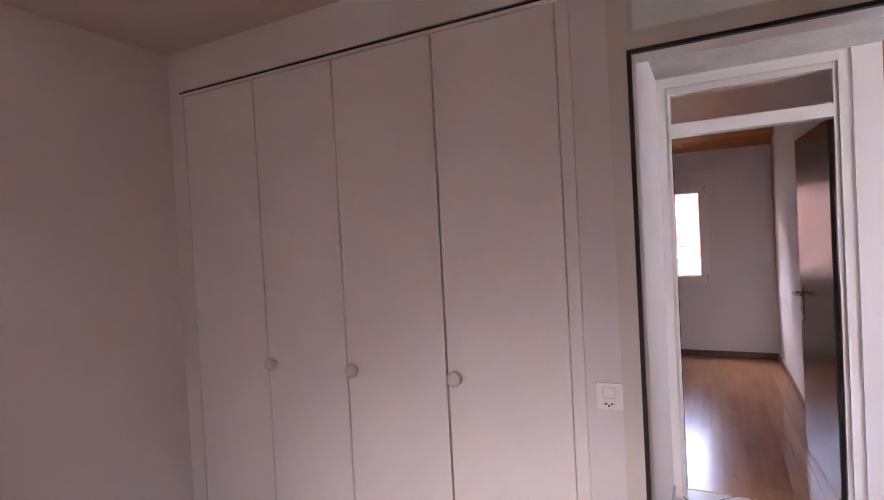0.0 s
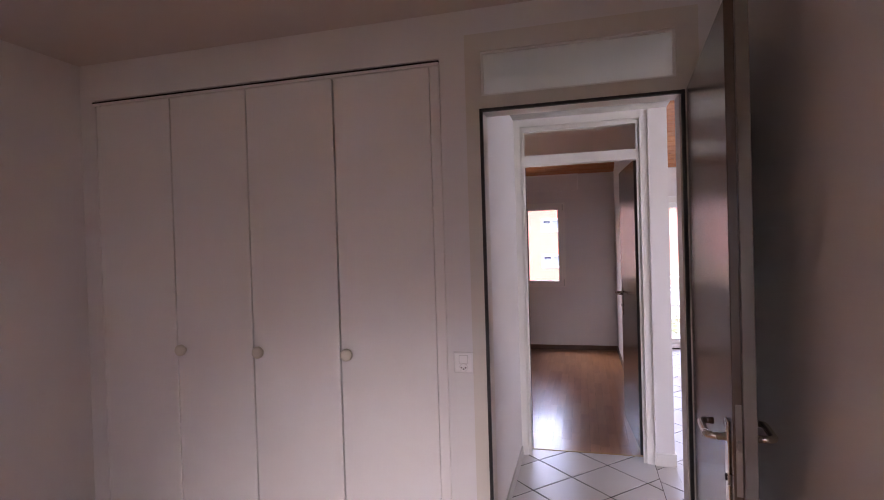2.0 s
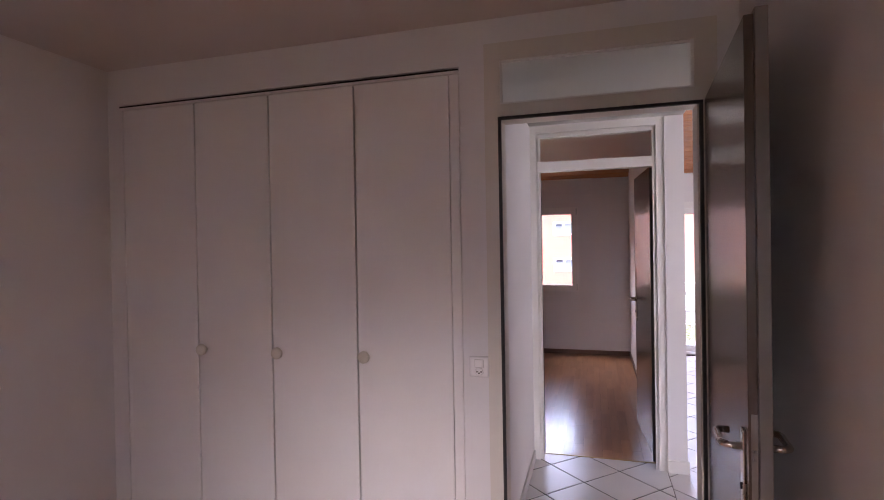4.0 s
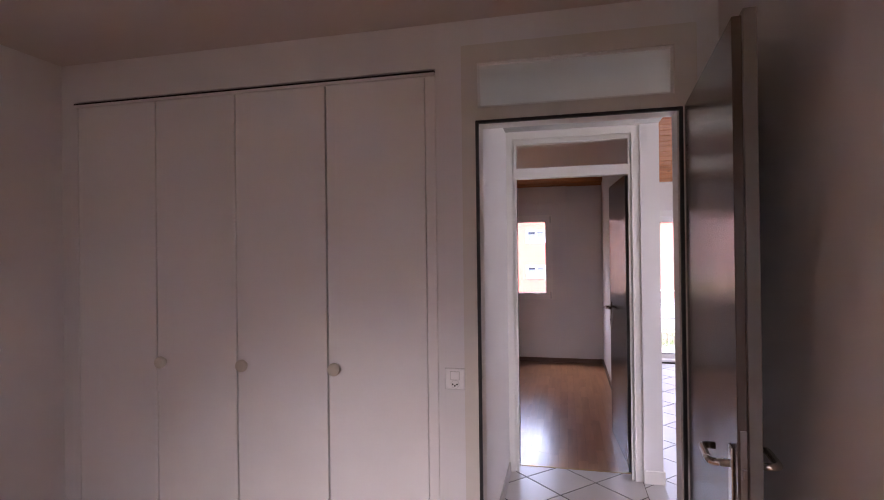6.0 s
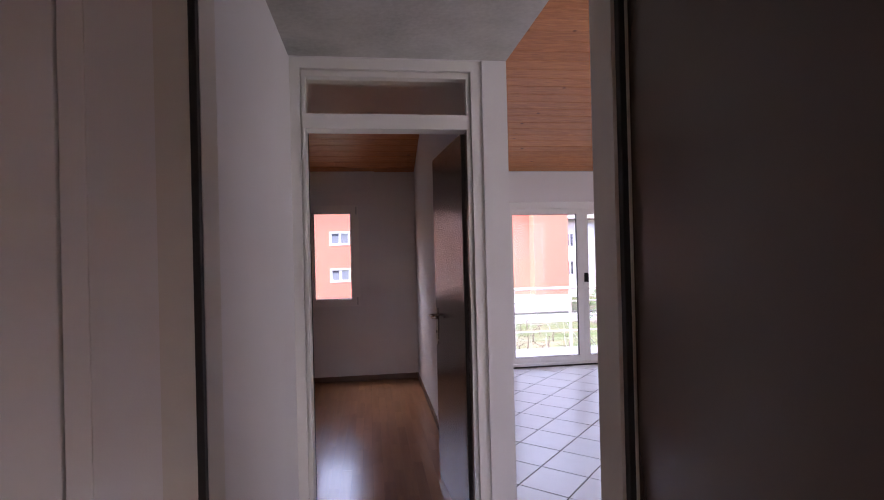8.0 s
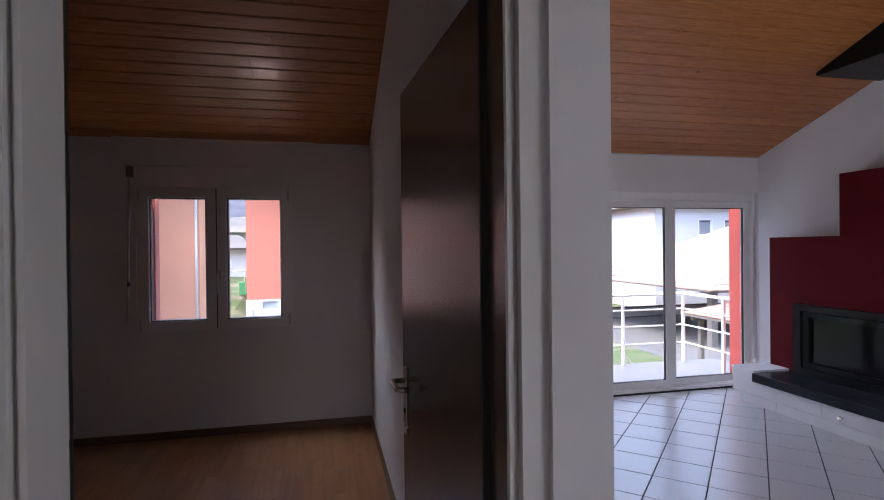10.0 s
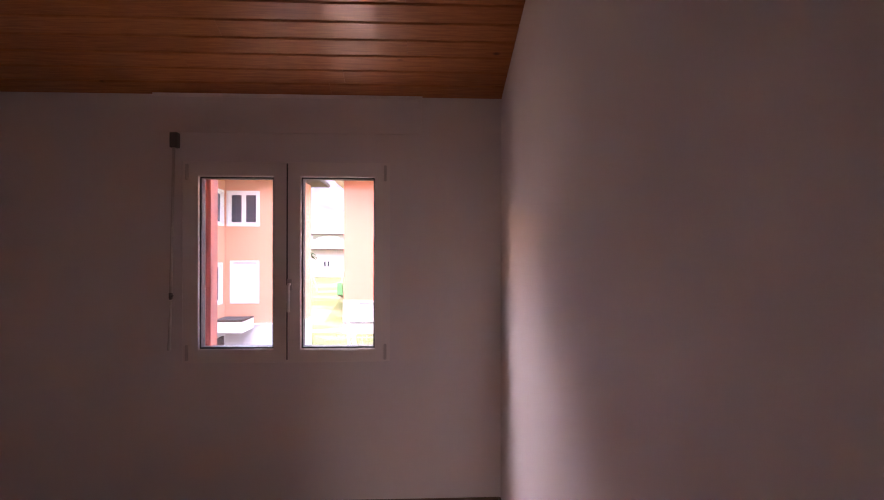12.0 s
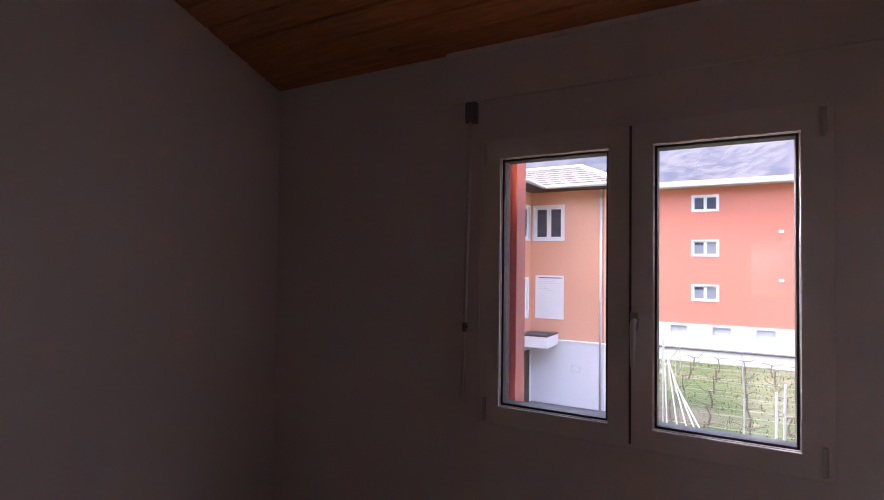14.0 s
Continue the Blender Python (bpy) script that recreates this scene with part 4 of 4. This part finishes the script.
def tiled_slope(name, parent, a, b, c, d, mat, rows_n, cols_n):
    """Courses of tiles on the roof plane a-b (eave), d-c (top)."""
    a, b, c, d = map(Vector, (a, b, c, d))
    nrm = (b - a).cross(d - a).normalized()
    if nrm.z < 0:
        nrm = -nrm
    bm = B()
    for i in range(rows_n):
        s0, s1 = i / rows_n, (i + 1.12) / rows_n
        l0, r0, l1, r1 = a.lerp(d, s0), b.lerp(c, s0), a.lerp(d, min(s1, 1)), b.lerp(c, min(s1, 1))
        for j in range(cols_n):
            u0, u1 = (j + 0.004) / cols_n, (j + 0.996) / cols_n
            p = [l0.lerp(r0, u0) + nrm * 0.045, l0.lerp(r0, u1) + nrm * 0.045, l1.lerp(r1, u1) + nrm * 0.02, l1.lerp(r1, u0) + nrm * 0.02]
            mid = [(p[0] + p[1]) / 2 + nrm * 0.018, (p[2] + p[3]) / 2 + nrm * 0.018]
            v = [bm.verts.new(q) for q in (p[0], mid[0], p[1], p[2], mid[1], p[3])]
            bm.faces.new((v[0], v[1], v[4], v[5]))
            bm.faces.new((v[1], v[2], v[3], v[4]))
            w0 = [bm.verts.new(p[0] - nrm * 0.03), bm.verts.new(p[1] - nrm * 0.03)]
            bm.faces.new((v[0], w0[0], w0[1], v[2], v[1]))
    ob = part(name, bm, mat, parent, "courses of roof tiles")
    ob["kind"] = "stuff"
    return ob


EX1, EY0, EZ = OX1 + 0.75, OY - 0.75, 4.5
rf = B()
box(rf, -16, EY0, 4.42, EX1, OY + 3.1, 4.54)
box(rf, -16, OY - 6.3, 4.42, OX0 + 0.75, EY0, 4.54)
part("eaves", rf, DARKWOOD, oh, "dark timber eaves")
RX, RY, RZ = EX1 - 1.95, EY0 + 1.95, EZ + 1.0
tiled_slope("roof_tiles", oh, (-16, EY0, EZ), (EX1, EY0, EZ), (RX, RY, RZ), (-16, RY, RZ), ROOFTILE, 8, 42)
tiled_slope("roof_tiles", oh, (EX1, EY0, EZ), (EX1, OY + 3.1, EZ), (RX, RY, RZ), (RX, RY - 0.05, RZ), ROOFTILE, 8, 12)
tiled_slope("roof_tiles", oh, (EX1, OY + 3.1, EZ), (-16, OY + 3.1, EZ), (-16, RY, RZ), (RX, RY, RZ), ROOFTILE, 8, 42)
tiled_slope("roof_tiles", oh, (OX0 + 0.75, OY - 6.3, EZ), (OX0 + 0.75, EY0 + 0.6, EZ), (OX0 - 2.2, EY0 + 2.6, EZ + 1.5), (OX0 - 2.2, OY - 6.3, EZ + 1.5), ROOFTILE, 11, 18)
ridge = tube(B(), [(-16, RY, RZ + 0.06), (RX, RY, RZ + 0.06), (EX1, EY0, EZ + 0.08)], 0.11, 8)
part("ridge_tiles", ridge, ROOFGREY, oh, "pale ridge tiles")
part("gutter", tube(B(), [(OX0 + 0.8, EY0 - 0.06, 4.5), (EX1, EY0 - 0.06, 4.5)], 0.07, 10), PVCGREY, oh, "", True)
part("gutter", tube(B(), [(OX0 + 0.81, OY - 6.3, 4.5), (OX0 + 0.81, EY0 - 0.06, 4.5)], 0.07, 10), PVCGREY, oh, "", True)


def plain_house(name, x0, x1, y0, y1, eave, ridge, wall, tiles, label, wins, pale_sheet=False):
    h = thing(name, ((x0 + x1) / 2, (y0 + y1) / 2, GZ), label, "house")
    part("wall", slab(B(), "x", x0, x1, GZ, eave, y0, y0 + 0.3, [(w[0], w[1], w[2], w[3]) for w in wins]), wall, h)
    part("wall", box(B(), x0, y0 + 0.3, GZ, x0 + 0.3, y1, eave), wall, h)
    part("wall", box(B(), x1 - 0.3, y0 + 0.3, GZ, x1, y1, eave), wall, h)
    # solid dark filling behind the front wall, instead of rooms
    part("dark_core", box(B(), x0 + 0.4, y0 + 1.0, GZ, x1 - 0.4, y1 - 0.2, eave - 0.1), DARKWOOD, h)
    for w in wins:
        house_window(h, "x", w[0] + 0.08, w[1] - 0.08, w[2] + 0.08, w[3] - 0.08, y0, 0.3, 1 if pale_sheet else 2, pale_sheet=pale_sheet)
    o = 0.7
    ym = (y0 + y1) / 2
    part("eaves", box(B(), x0 - o, y0 - o, eave, x1 + o, y1 + o, eave + 0.12), DARKWOOD, h)
    k = (y1 - y0) / 2 + o
    tiled_slope("roof_tiles", h, (x0 - o, y0 - o, eave + 0.1), (x1 + o, y0 - o, eave + 0.1), (x1 + o - min(k, (x1 - x0) / 2.2), ym, ridge), (x0 - o + min(k, (x1 - x0) / 2.2), ym, ridge), tiles, 14, 30)
    tiled_slope("roof_tiles", h, (x0 - o, y1 + o, eave + 0.1), (x0 - o, y0 - o, eave + 0.1), (x0 - o + min(k, (x1 - x0) / 2.2), ym, ridge), (x0 - o + min(k, (x1 - x0) / 2.2), ym, ridge), tiles, 12, 14)
    tiled_slope("roof_tiles", h, (x1 + o, y0 - o, eave + 0.1), (x1 + o, y1 + o, eave + 0.1), (x1 + o - min(k, (x1 - x0) / 2.2), ym, ridge), (x1 + o - min(k, (x1 - x0) / 2.2), ym, ridge), tiles, 12, 14)
    return h


plain_house("white_house", -14, -8.4, 74, 84, 3.6, 6.0, WHITEWALL, ROOFTILE, "white rendered house beyond the lawn", [(-11, -9.6, 0.6, 2.0), (-11, -9.6, -2.3, -0.9)])
plain_house("garden_shed", -11.6, -7.4, 58, 63, 1.5, 3.0, WHITEWALL, ROOFTILE, "low white garden building with grey roof", [(-9.8, -8.9, -0.4, 0.5)])
plain_house("white_villa", 20, 31, 56, 66, 4.7, 7.6, WHITEWALL, ROOFTILE, "white villa with hipped grey roof", [(22.3, 23.4, 1.6, 3.3), (26.5, 27.6, 1.6, 3.3), (22.3, 23.4, -1.6, 0.2)])
# pale sheets added before these panes only to make the glass look lighter
plain_house("white_block", 27, 46, 39, 50, 4.7, 7.4, WHITEWALL, ROOFTILE, "long white house with small square windows", [(31.1, 32.5, 2.2, 3.7), (33.6, 35.0, 2.2, 3.7), (36.1, 37.5, 2.2, 3.7), (31.1, 32.5, -0.9, 0.6), (33.6, 35.0, -0.9, 0.6)], pale_sheet=True)


def open_shelter(name, x0, x1, y0, y1, eave, ridge, run, post, label):
    """A hipped tile roof on timber beams and posts, open on all sides."""
    h = thing(name, ((x0 + x1) / 2, (y0 + y1) / 2, GZ), label, "shelter")
    for x in (x0 + post, (x0 + x1) / 2, x1 - post):
        for y in (y0 + post, y1 - post):
            part("post", box(B(), x - post / 2, y - post / 2, GZ, x + post / 2, y + post / 2, eave, 0.02), GREYWOOD, h)
    for y in (y0 + post, y1 - post):
        part("beam", box(B(), x0 - 0.2, y - post / 2, eave, x1 + 0.2, y + post / 2, eave + 0.14, 0.01), GREYWOOD, h)
    o = post * 2
    part("eaves", slab(B(), "x", x0 - o, x1 + o, eave + 0.141, eave + 0.20, y0 - o, y1 + o), GREYWOOD, h)
    ym = (y0 + y1) / 2
    ra, rb = x0 + run, x1 - run
    ez = eave + 0.201
    n = max(8, int((y1 - y0) * 1.7))
    tiled_slope("roof_tiles", h, (x0 - o, y0 - o, ez), (x1 + o, y0 - o, ez), (rb, ym, ridge), (ra, ym, ridge), ROOFRED, n, 34)
    tiled_slope("roof_tiles", h, (x0 - o, y1 + o, ez), (x0 - o, y0 - o, ez), (ra, ym, ridge), (ra, ym, ridge), ROOFRED, n, 22)
    tiled_slope("roof_tiles", h, (x1 + o, y0 - o, ez), (x1 + o, y1 + o, ez), (rb, ym, ridge), (rb, ym, ridge), ROOFRED, n, 22)
    return h


open_shelter("tiled_shelter", 20.3, 46, 24.5, 36.5, -1.1, 4.3, 12.0, 0.38, "open timber shelter with a red clay tile roof")
open_shelter("garden_shelter", 13.2, 16.2, 14.6, 16.8, -1.15, -0.45, 1.0, 0.16, "small open timber shelter with a red tile roof")
structure("pavement_court", box(B(), 16.5, 18.5, GZ - 0.1, 48, 38.9, GZ + 0.012), ASPHALT, "grey paved court round the open shelter", "pavement")

# grass tufts over the vineyard and lawn
gt = B()
grng = random.Random(21)
for k in range(9000):
    x, y = grng.uniform(-9.5, 10.5), 8 + 29 * grng.random() ** 0.8
    if x < -3.0 and y < OY + 3:
        continue
    h, a = grng.uniform(0.05, 0.17), grng.uniform(0, math.tau)
    w = Vector((math.cos(a), math.sin(a), 0)) * grng.uniform(0.012, 0.03)
    c = Vector((x, y, GZ))
    gt.faces.new([gt.verts.new(p) for p in (c - w, c + w, c + Vector((grng.uniform(-.08, .08), grng.uniform(-.08, .08), h)))])
tagged(new("grass_tufts", finish(gt, "grass_tufts", GRASSBLADE)), "short uneven grass tufts between the vines", "grass", kind="stuff")

# low wall and path in front of the coral building
structure("pavement_path", box(B(), -9, 37.4, GZ - 0.1, 40, 39.2, GZ + 0.02), ASPHALT, "pale asphalt path along the building", "path")
structure("wall_garden", box(B(), -4.6, 36.9, GZ - 0.1, 40, 37.2, GZ + 0.70, 0.02), WHITEWALL, "low white garden wall", "wall")
structure("trim_wall_coping", box(B(), -4.65, 36.84, GZ + 0.702, 40, 37.26, GZ + 0.77, 0.01), ASPHALT, "grey coping of the garden wall", "coping")
structure("pavement_yard", box(B(), OX0 + 0.05, 12, GZ - 0.1, -3.1, OY - 0.06, GZ + 0.015), ASPHALT, "grey asphalt yard beside the house", "pavement")

# vineyard
rng = random.Random(7)


def tilt_bar(name, parent, p, q, r, mat):
    return part(name, tube(B(), [p, q], r, 6), mat, parent)


for vy in (16.0, 18.6, 21.2, 23.8, 26.4, 29.0, 31.6, 34.2):
    row = thing("vine_row", (4.4, vy, GZ), "row of bare vines on galvanised stakes and wires", "vine row", "vineyard rows")
    xs = [-2.8 + 2.9 * k for k in range(6)]
    for x in xs:
        tilt_bar("stake", row, (x, vy, GZ), (x + rng.uniform(-0.08, 0.08), vy, GZ + rng.uniform(1.3, 1.6)), 0.016, GALV)
    tilt_bar("brace", row, (xs[0], vy, GZ + 1.2), (xs[0] - 0.9, vy, GZ), 0.02, GALV)
    tilt_bar("brace", row, (xs[-1], vy, GZ + 1.2), (xs[-1] + 0.9, vy, GZ), 0.02, GALV)
    for z in (0.65, 1.05):
        part("wire", tube(B(), [(xs[0], vy, GZ + z), (xs[-1], vy, GZ + z)], 0.006, 4), GALV, row)
    for k in range(12):
        x = xs[0] + 0.6 + 1.2 * k
        bm = B()
        h = rng.uniform(0.55, 0.8)
        tube(bm, [(x, vy, GZ), (x + rng.uniform(-.08, .08), vy, GZ + h * 0.5), (x + rng.uniform(-.1, .1), vy, GZ + h)], [0.045, 0.035, 0.03], 6)
        for sd in (-1, 1):
            tube(bm, [(x, vy, GZ + h), (x + sd * 0.25, vy, GZ + h + rng.uniform(0, .12)), (x + sd * 0.5, vy + rng.uniform(-.1, .1), GZ + h + rng.uniform(.0, .3))], [0.022, 0.016, 0.008], 5)
        part("vine", bm, VINE, row, "gnarled bare vine")
for bx, by in ((0.0, 0.0), (5.0, 1.5)):
    st = thing("stake_bundle", (-1.6 + bx, 19 + by, GZ), "leaning galvanised stakes propped together", "stakes", "propped stakes")
    for k in range(5):
        tilt_bar("stake", st, (-1.75 + k * 0.42 + bx, 18.9 - 0.35 * k + by, GZ), (-1.98 + k * 0.07 + bx, 19.8 + by, GZ + 3.3 - 0.28 * k - 0.1 * bx), 0.02, GALV)
    tilt_bar("stake", st, (-2.0 + bx, 19.8 + by, GZ), (-2.0 + bx, 19.8 + by, GZ + 3.4 - 0.1 * bx), 0.028, GALV)
for px, py, ph in ((0.75, 19.2, 2.3), (1.05, 21.0, 2.2), (1.35, 20.2, 2.0), (1.75, 22.4, 2.3), (1.55, 18.6, 1.9)):
    tp = thing("trellis_post", (px, py, GZ), "upright galvanised trellis post in the vineyard", "post", "trellis posts")
    tilt_bar("post", tp, (px, py, GZ), (px + 0.03, py, GZ + ph), 0.034, GALV)
ld = thing("ladder", (-3.55, 18.0, GZ), "small white ladder lying by the vines", "ladder")
for dx in (0, 0.3):
    tilt_bar("side_rail", ld, (-3.7 + dx, 18, GZ), (-3.7 + dx, 18.3, GZ + 1.2), 0.025, RAILWHITE)
for k in range(4):
    tilt_bar("rung", ld, (-3.7, 18.06 + 0.07 * k, GZ + 0.2 + 0.28 * k), (-3.4, 18.06 + 0.07 * k, GZ + 0.2 + 0.28 * k), 0.015, RAILWHITE)

# garden fence and play frame far back
HZ = GZ + rise(-8, 50)
pf = thing("play_frame", (-7.8, 50, HZ), "small green and grey play frame on the lawn", "play frame")
for dx in (-1.4, 1.4):
    tilt_bar("leg", pf, (-7.8 + dx - 0.4, 49.6, HZ), (-7.8 + dx, 50, HZ + 2.0), 0.05, GALV)
    tilt_bar("leg", pf, (-7.8 + dx + 0.4, 50.4, HZ), (-7.8 + dx, 50, HZ + 2.0), 0.05, GALV)
tilt_bar("cross_bar", pf, (-9.2, 50, HZ + 2.0), (-6.4, 50, HZ + 2.0), 0.05, GALV)
part("slide", box(B(), -6.9, 49.2, HZ, -6.4, 49.6, HZ + 1.1, 0.03), GREENPLASTIC, pf, "green plastic slide")

# trees


def conifer(x, y, h, seed):
    t = thing("conifer_tree", (x, y, GZ), "dark green conifer with drooping uneven branches", "tree")
    r = random.Random(seed)
    part("trunk", tube(B(), [(x, y, GZ), (x + 0.05, y, GZ + h * 0.5), (x, y, GZ + h)], [0.2, 0.12, 0.02], 8), VINE, t)
    bm = B()
    for k in range(95):
        s = k / 95
        z = GZ + h * (0.14 + 0.86 * s)
        ln = (1 - s) * h * 0.27 * r.uniform(0.55, 1.15) + 0.15
        a = r.uniform(0, math.tau)
        for q in range(16):
            f = r.uniform(0.15, 1)
            c = Vector((x + math.cos(a) * ln * f, y + math.sin(a) * ln * f, z - 0.25 * ln * f * f + r.uniform(-.1, .1)))
            d = Vector((math.cos(a + r.uniform(-.9, .9)), math.sin(a + r.uniform(-.9, .9)), r.uniform(-.6, .1))).normalized() * r.uniform(0.16, 0.38)
            w = d.orthogonal().normalized() * 0.07
            bm.faces.new([bm.verts.new(p) for p in (c - w, c + w, c + d)])
    ob = part("crown", bm, NEEDLE, t)
    return t


conifer(17.6, 34.5, 7.2, 1)
conifer(13.5, 62, 13, 2)
conifer(17.0, 70, 14, 5)
TZ = GZ + rise(-9.3, 47)
GX, GY = -9.3, 47
bt = thing("garden_tree", (GX, GY, TZ), "small green tree with a thin bare trunk", "tree")
part("trunk", tube(B(), [(GX, GY, TZ), (GX + 0.1, GY, TZ + 2.0), (GX, GY, TZ + 4.1)], [0.10, 0.08, 0.05], 8), VINE, bt)
bm = B()
for k in range(26):
    a, ln, up = rng.uniform(0, math.tau), rng.uniform(0.6, 1.05), rng.uniform(0.1, 0.75)
    for q in range(14):
        f = (q + 1) / 14
        c = Vector((GX + math.cos(a) * ln * f, GY + math.sin(a) * ln * f, TZ + 4.1 + up * f - 0.75 * ln * f * f))
        for sd in (-1, 1):
            d = Vector((math.cos(a + sd * 0.9), math.sin(a + sd * 0.9), -0.5)) * rng.uniform(0.16, 0.26)
            w = Vector((math.cos(a), math.sin(a), 0)) * 0.05
            bm.faces.new([bm.verts.new(p) for p in (c - w, c + w, c + d)])
part("crown", bm, NEEDLE, bt)

# mountains round the valley; the unseen rear ones are added to block low sky
mt = B()
N, K = 300, 26
grid = []
for i in range(N + 1):
    a = math.radians(-180 + 360 * i / N)
    col = []
    for k in range(K + 1):
        s = k / K
        d = 330 + 620 * s
        p = Vector((math.sin(a) * d, math.cos(a) * d, 0))
        rid = 0.8 + 0.45 * noise.noise(Vector((math.cos(a) * 2.3, math.sin(a) * 2.3, 1.7)))
        p.z = GZ + 470 * s ** 1.1 * rid + 55 * s * noise.fractal(p * 0.012, 1.0, 2.0, 5)
        col.append(mt.verts.new(p))
    grid.append(col)
for i in range(N):
    for k in range(K):
        mt.faces.new((grid[i][k], grid[i + 1][k], grid[i + 1][k + 1], grid[i][k + 1]))
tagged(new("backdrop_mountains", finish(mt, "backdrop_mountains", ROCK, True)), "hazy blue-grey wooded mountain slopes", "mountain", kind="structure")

# ---- pieces of the floors ----


def clip_poly(poly, x0, x1, y0, y1):
    for ax, lim, keep in ((0, x0, 1), (0, x1, -1), (1, y0, 1), (1, y1, -1)):
        out = []
        for p, q in zip(poly, poly[1:] + poly[:1]):
            ip, iq = (p[ax] - lim) * keep >= 0, (q[ax] - lim) * keep >= 0
            if ip:
                out.append(p)
            if ip != iq:
                s = (lim - p[ax]) / (q[ax] - p[ax])
                out.append((p[0] + s * (q[0] - p[0]), p[1] + s * (q[1] - p[1])))
        poly = out
        if len(poly) < 3:
            return []
    return poly


def tile_mesh(poly, name):
    bm = B()
    cx, cy = sum(p[0] for p in poly) / len(poly), sum(p[1] for p in poly) / len(poly)
    lo = [bm.verts.new((p[0], p[1], -0.010)) for p in poly]
    md = [bm.verts.new((p[0], p[1], -0.0015)) for p in poly]
    hi = [bm.verts.new((p[0] + 0.0018 * (1 if cx > p[0] else -1), p[1] + 0.0018 * (1 if cy > p[1] else -1), 0.0)) for p in poly]
    n = len(poly)
    bm.faces.new(hi)
    for a, b in ((lo, md), (md, hi)):
        for k in range(n):
            bm.faces.new((a[k], a[(k + 1) % n], b[(k + 1) % n], b[k]))
    return finish(bm, name, TILE)


tiles = thing("floor_tiles", (2, 1.5, 0), "pale ceramic floor tiles laid diagonally with dark joints", "floor", kind="structure")
JOINT_X = 0.835
# bearing, pitch, joint width, offsets along and across the rows, stretches of floor
LAYOUTS = ((45.0, 0.315, 0.0105, 1.007, -0.569, ((CX, JOINT_X - 0.002, 0.07, 1.52),)),
           (46.7, 0.325, 0.0080, 4.985, -0.298, ((JOINT_X + 0.002, LX0, 0.10, 1.389), (LX0, LX1, 0.10, LY1 + 0.03))))
for bearing, pitch, joint, s0, n0, regions in LAYOUTS:
    c, sn = math.cos(math.radians(bearing)), math.sin(math.radians(bearing))
    h = (pitch - joint) / 2
    square = [(c * a + sn * b, sn * a - c * b) for a, b in ((-h, h), (-h, -h), (h, -h), (h, h))][::-1]
    full = tile_mesh(square, "tile")
    for i in range(-30, 31):
        for j in range(-30, 31):
            u, v = s0 + (i + 0.5) * pitch, n0 + (j + 0.5) * pitch
            cx, cy = c * u + sn * v, sn * u - c * v
            dia = [(cx + p[0], cy + p[1]) for p in square]
            for reg in regions:
                pol = clip_poly(dia, *reg)
                if len(pol) < 3:
                    continue
                area = abs(sum(p[0] * q[1] - q[0] * p[1] for p, q in zip(pol, pol[1:] + pol[:1]))) / 2
                if area < 0.0006:
                    continue
                whole = area > 4 * h * h - 1e-6
                ob = new("tile", full if whole else tile_mesh([(p[0] - cx, p[1] - cy) for p in pol], "tile"))
                ob.location = (cx, cy, 0)
                ob.parent = tiles
                ob.matrix_parent_inverse = Matrix.Translation(-tiles.location)

planks = thing("floor_parquet", (-0.7, 3.4, 0), "varnished beech strip parquet floor with a soft shine", "floor", kind="structure")
PW = 0.068


plank_me = {}
rest = B()
prng = random.Random(11)
count = 0
nx = int((BX1 - BX0) / PW) + 1
for i in range(nx):
    x1 = BX1 - i * PW
    x0 = max(BX0, x1 - PW)
    y = 1.53 - prng.uniform(0.0, 0.4)
    while y < BY1:
        ln = prng.choice((0.36, 0.42, 0.48))
        y0, y1 = max(y, 1.536 if -0.02 < x0 < 0.80 else BY0), min(y + ln, BY1)
        y += ln
        if y1 - y0 < 0.01 or x1 - x0 < 0.01:
            continue
        w, l = round(x1 - x0 - 0.0006, 4), round(y1 - y0 - 0.0006, 4)
        cx, cy = (x0 + x1) / 2, (y0 + y1) / 2
        if x0 > -1.35 and count < 300:
            key = (w, l)
            if key not in plank_me:
                bm = box(B(), -w / 2, -l / 2, -0.010, w / 2, l / 2, 0.0)
                plank_me[key] = finish(bm, "plank", PARQUET)
            ob = new("plank", plank_me[key])
            ob.location = (cx, cy, 0)
            ob.parent = planks
            ob.matrix_parent_inverse = Matrix.Translation(-planks.location)
            count += 1
        else:
            vs = [rest.verts.new((cx + sx * w / 2, cy + sy * l / 2, z)) for z in (-0.010, 0.0) for sx, sy in ((-1, -1), (1, -1), (1, 1), (-1, 1))]
            for q in ((4, 5, 6, 7), (0, 1, 5, 4), (1, 2, 6, 5), (2, 3, 7, 6), (3, 0, 4, 7)):
                rest.faces.new([vs[k] for k in q])
ob = part("planks", rest, PARQUETFAR, planks)
ob["kind"] = "stuff"
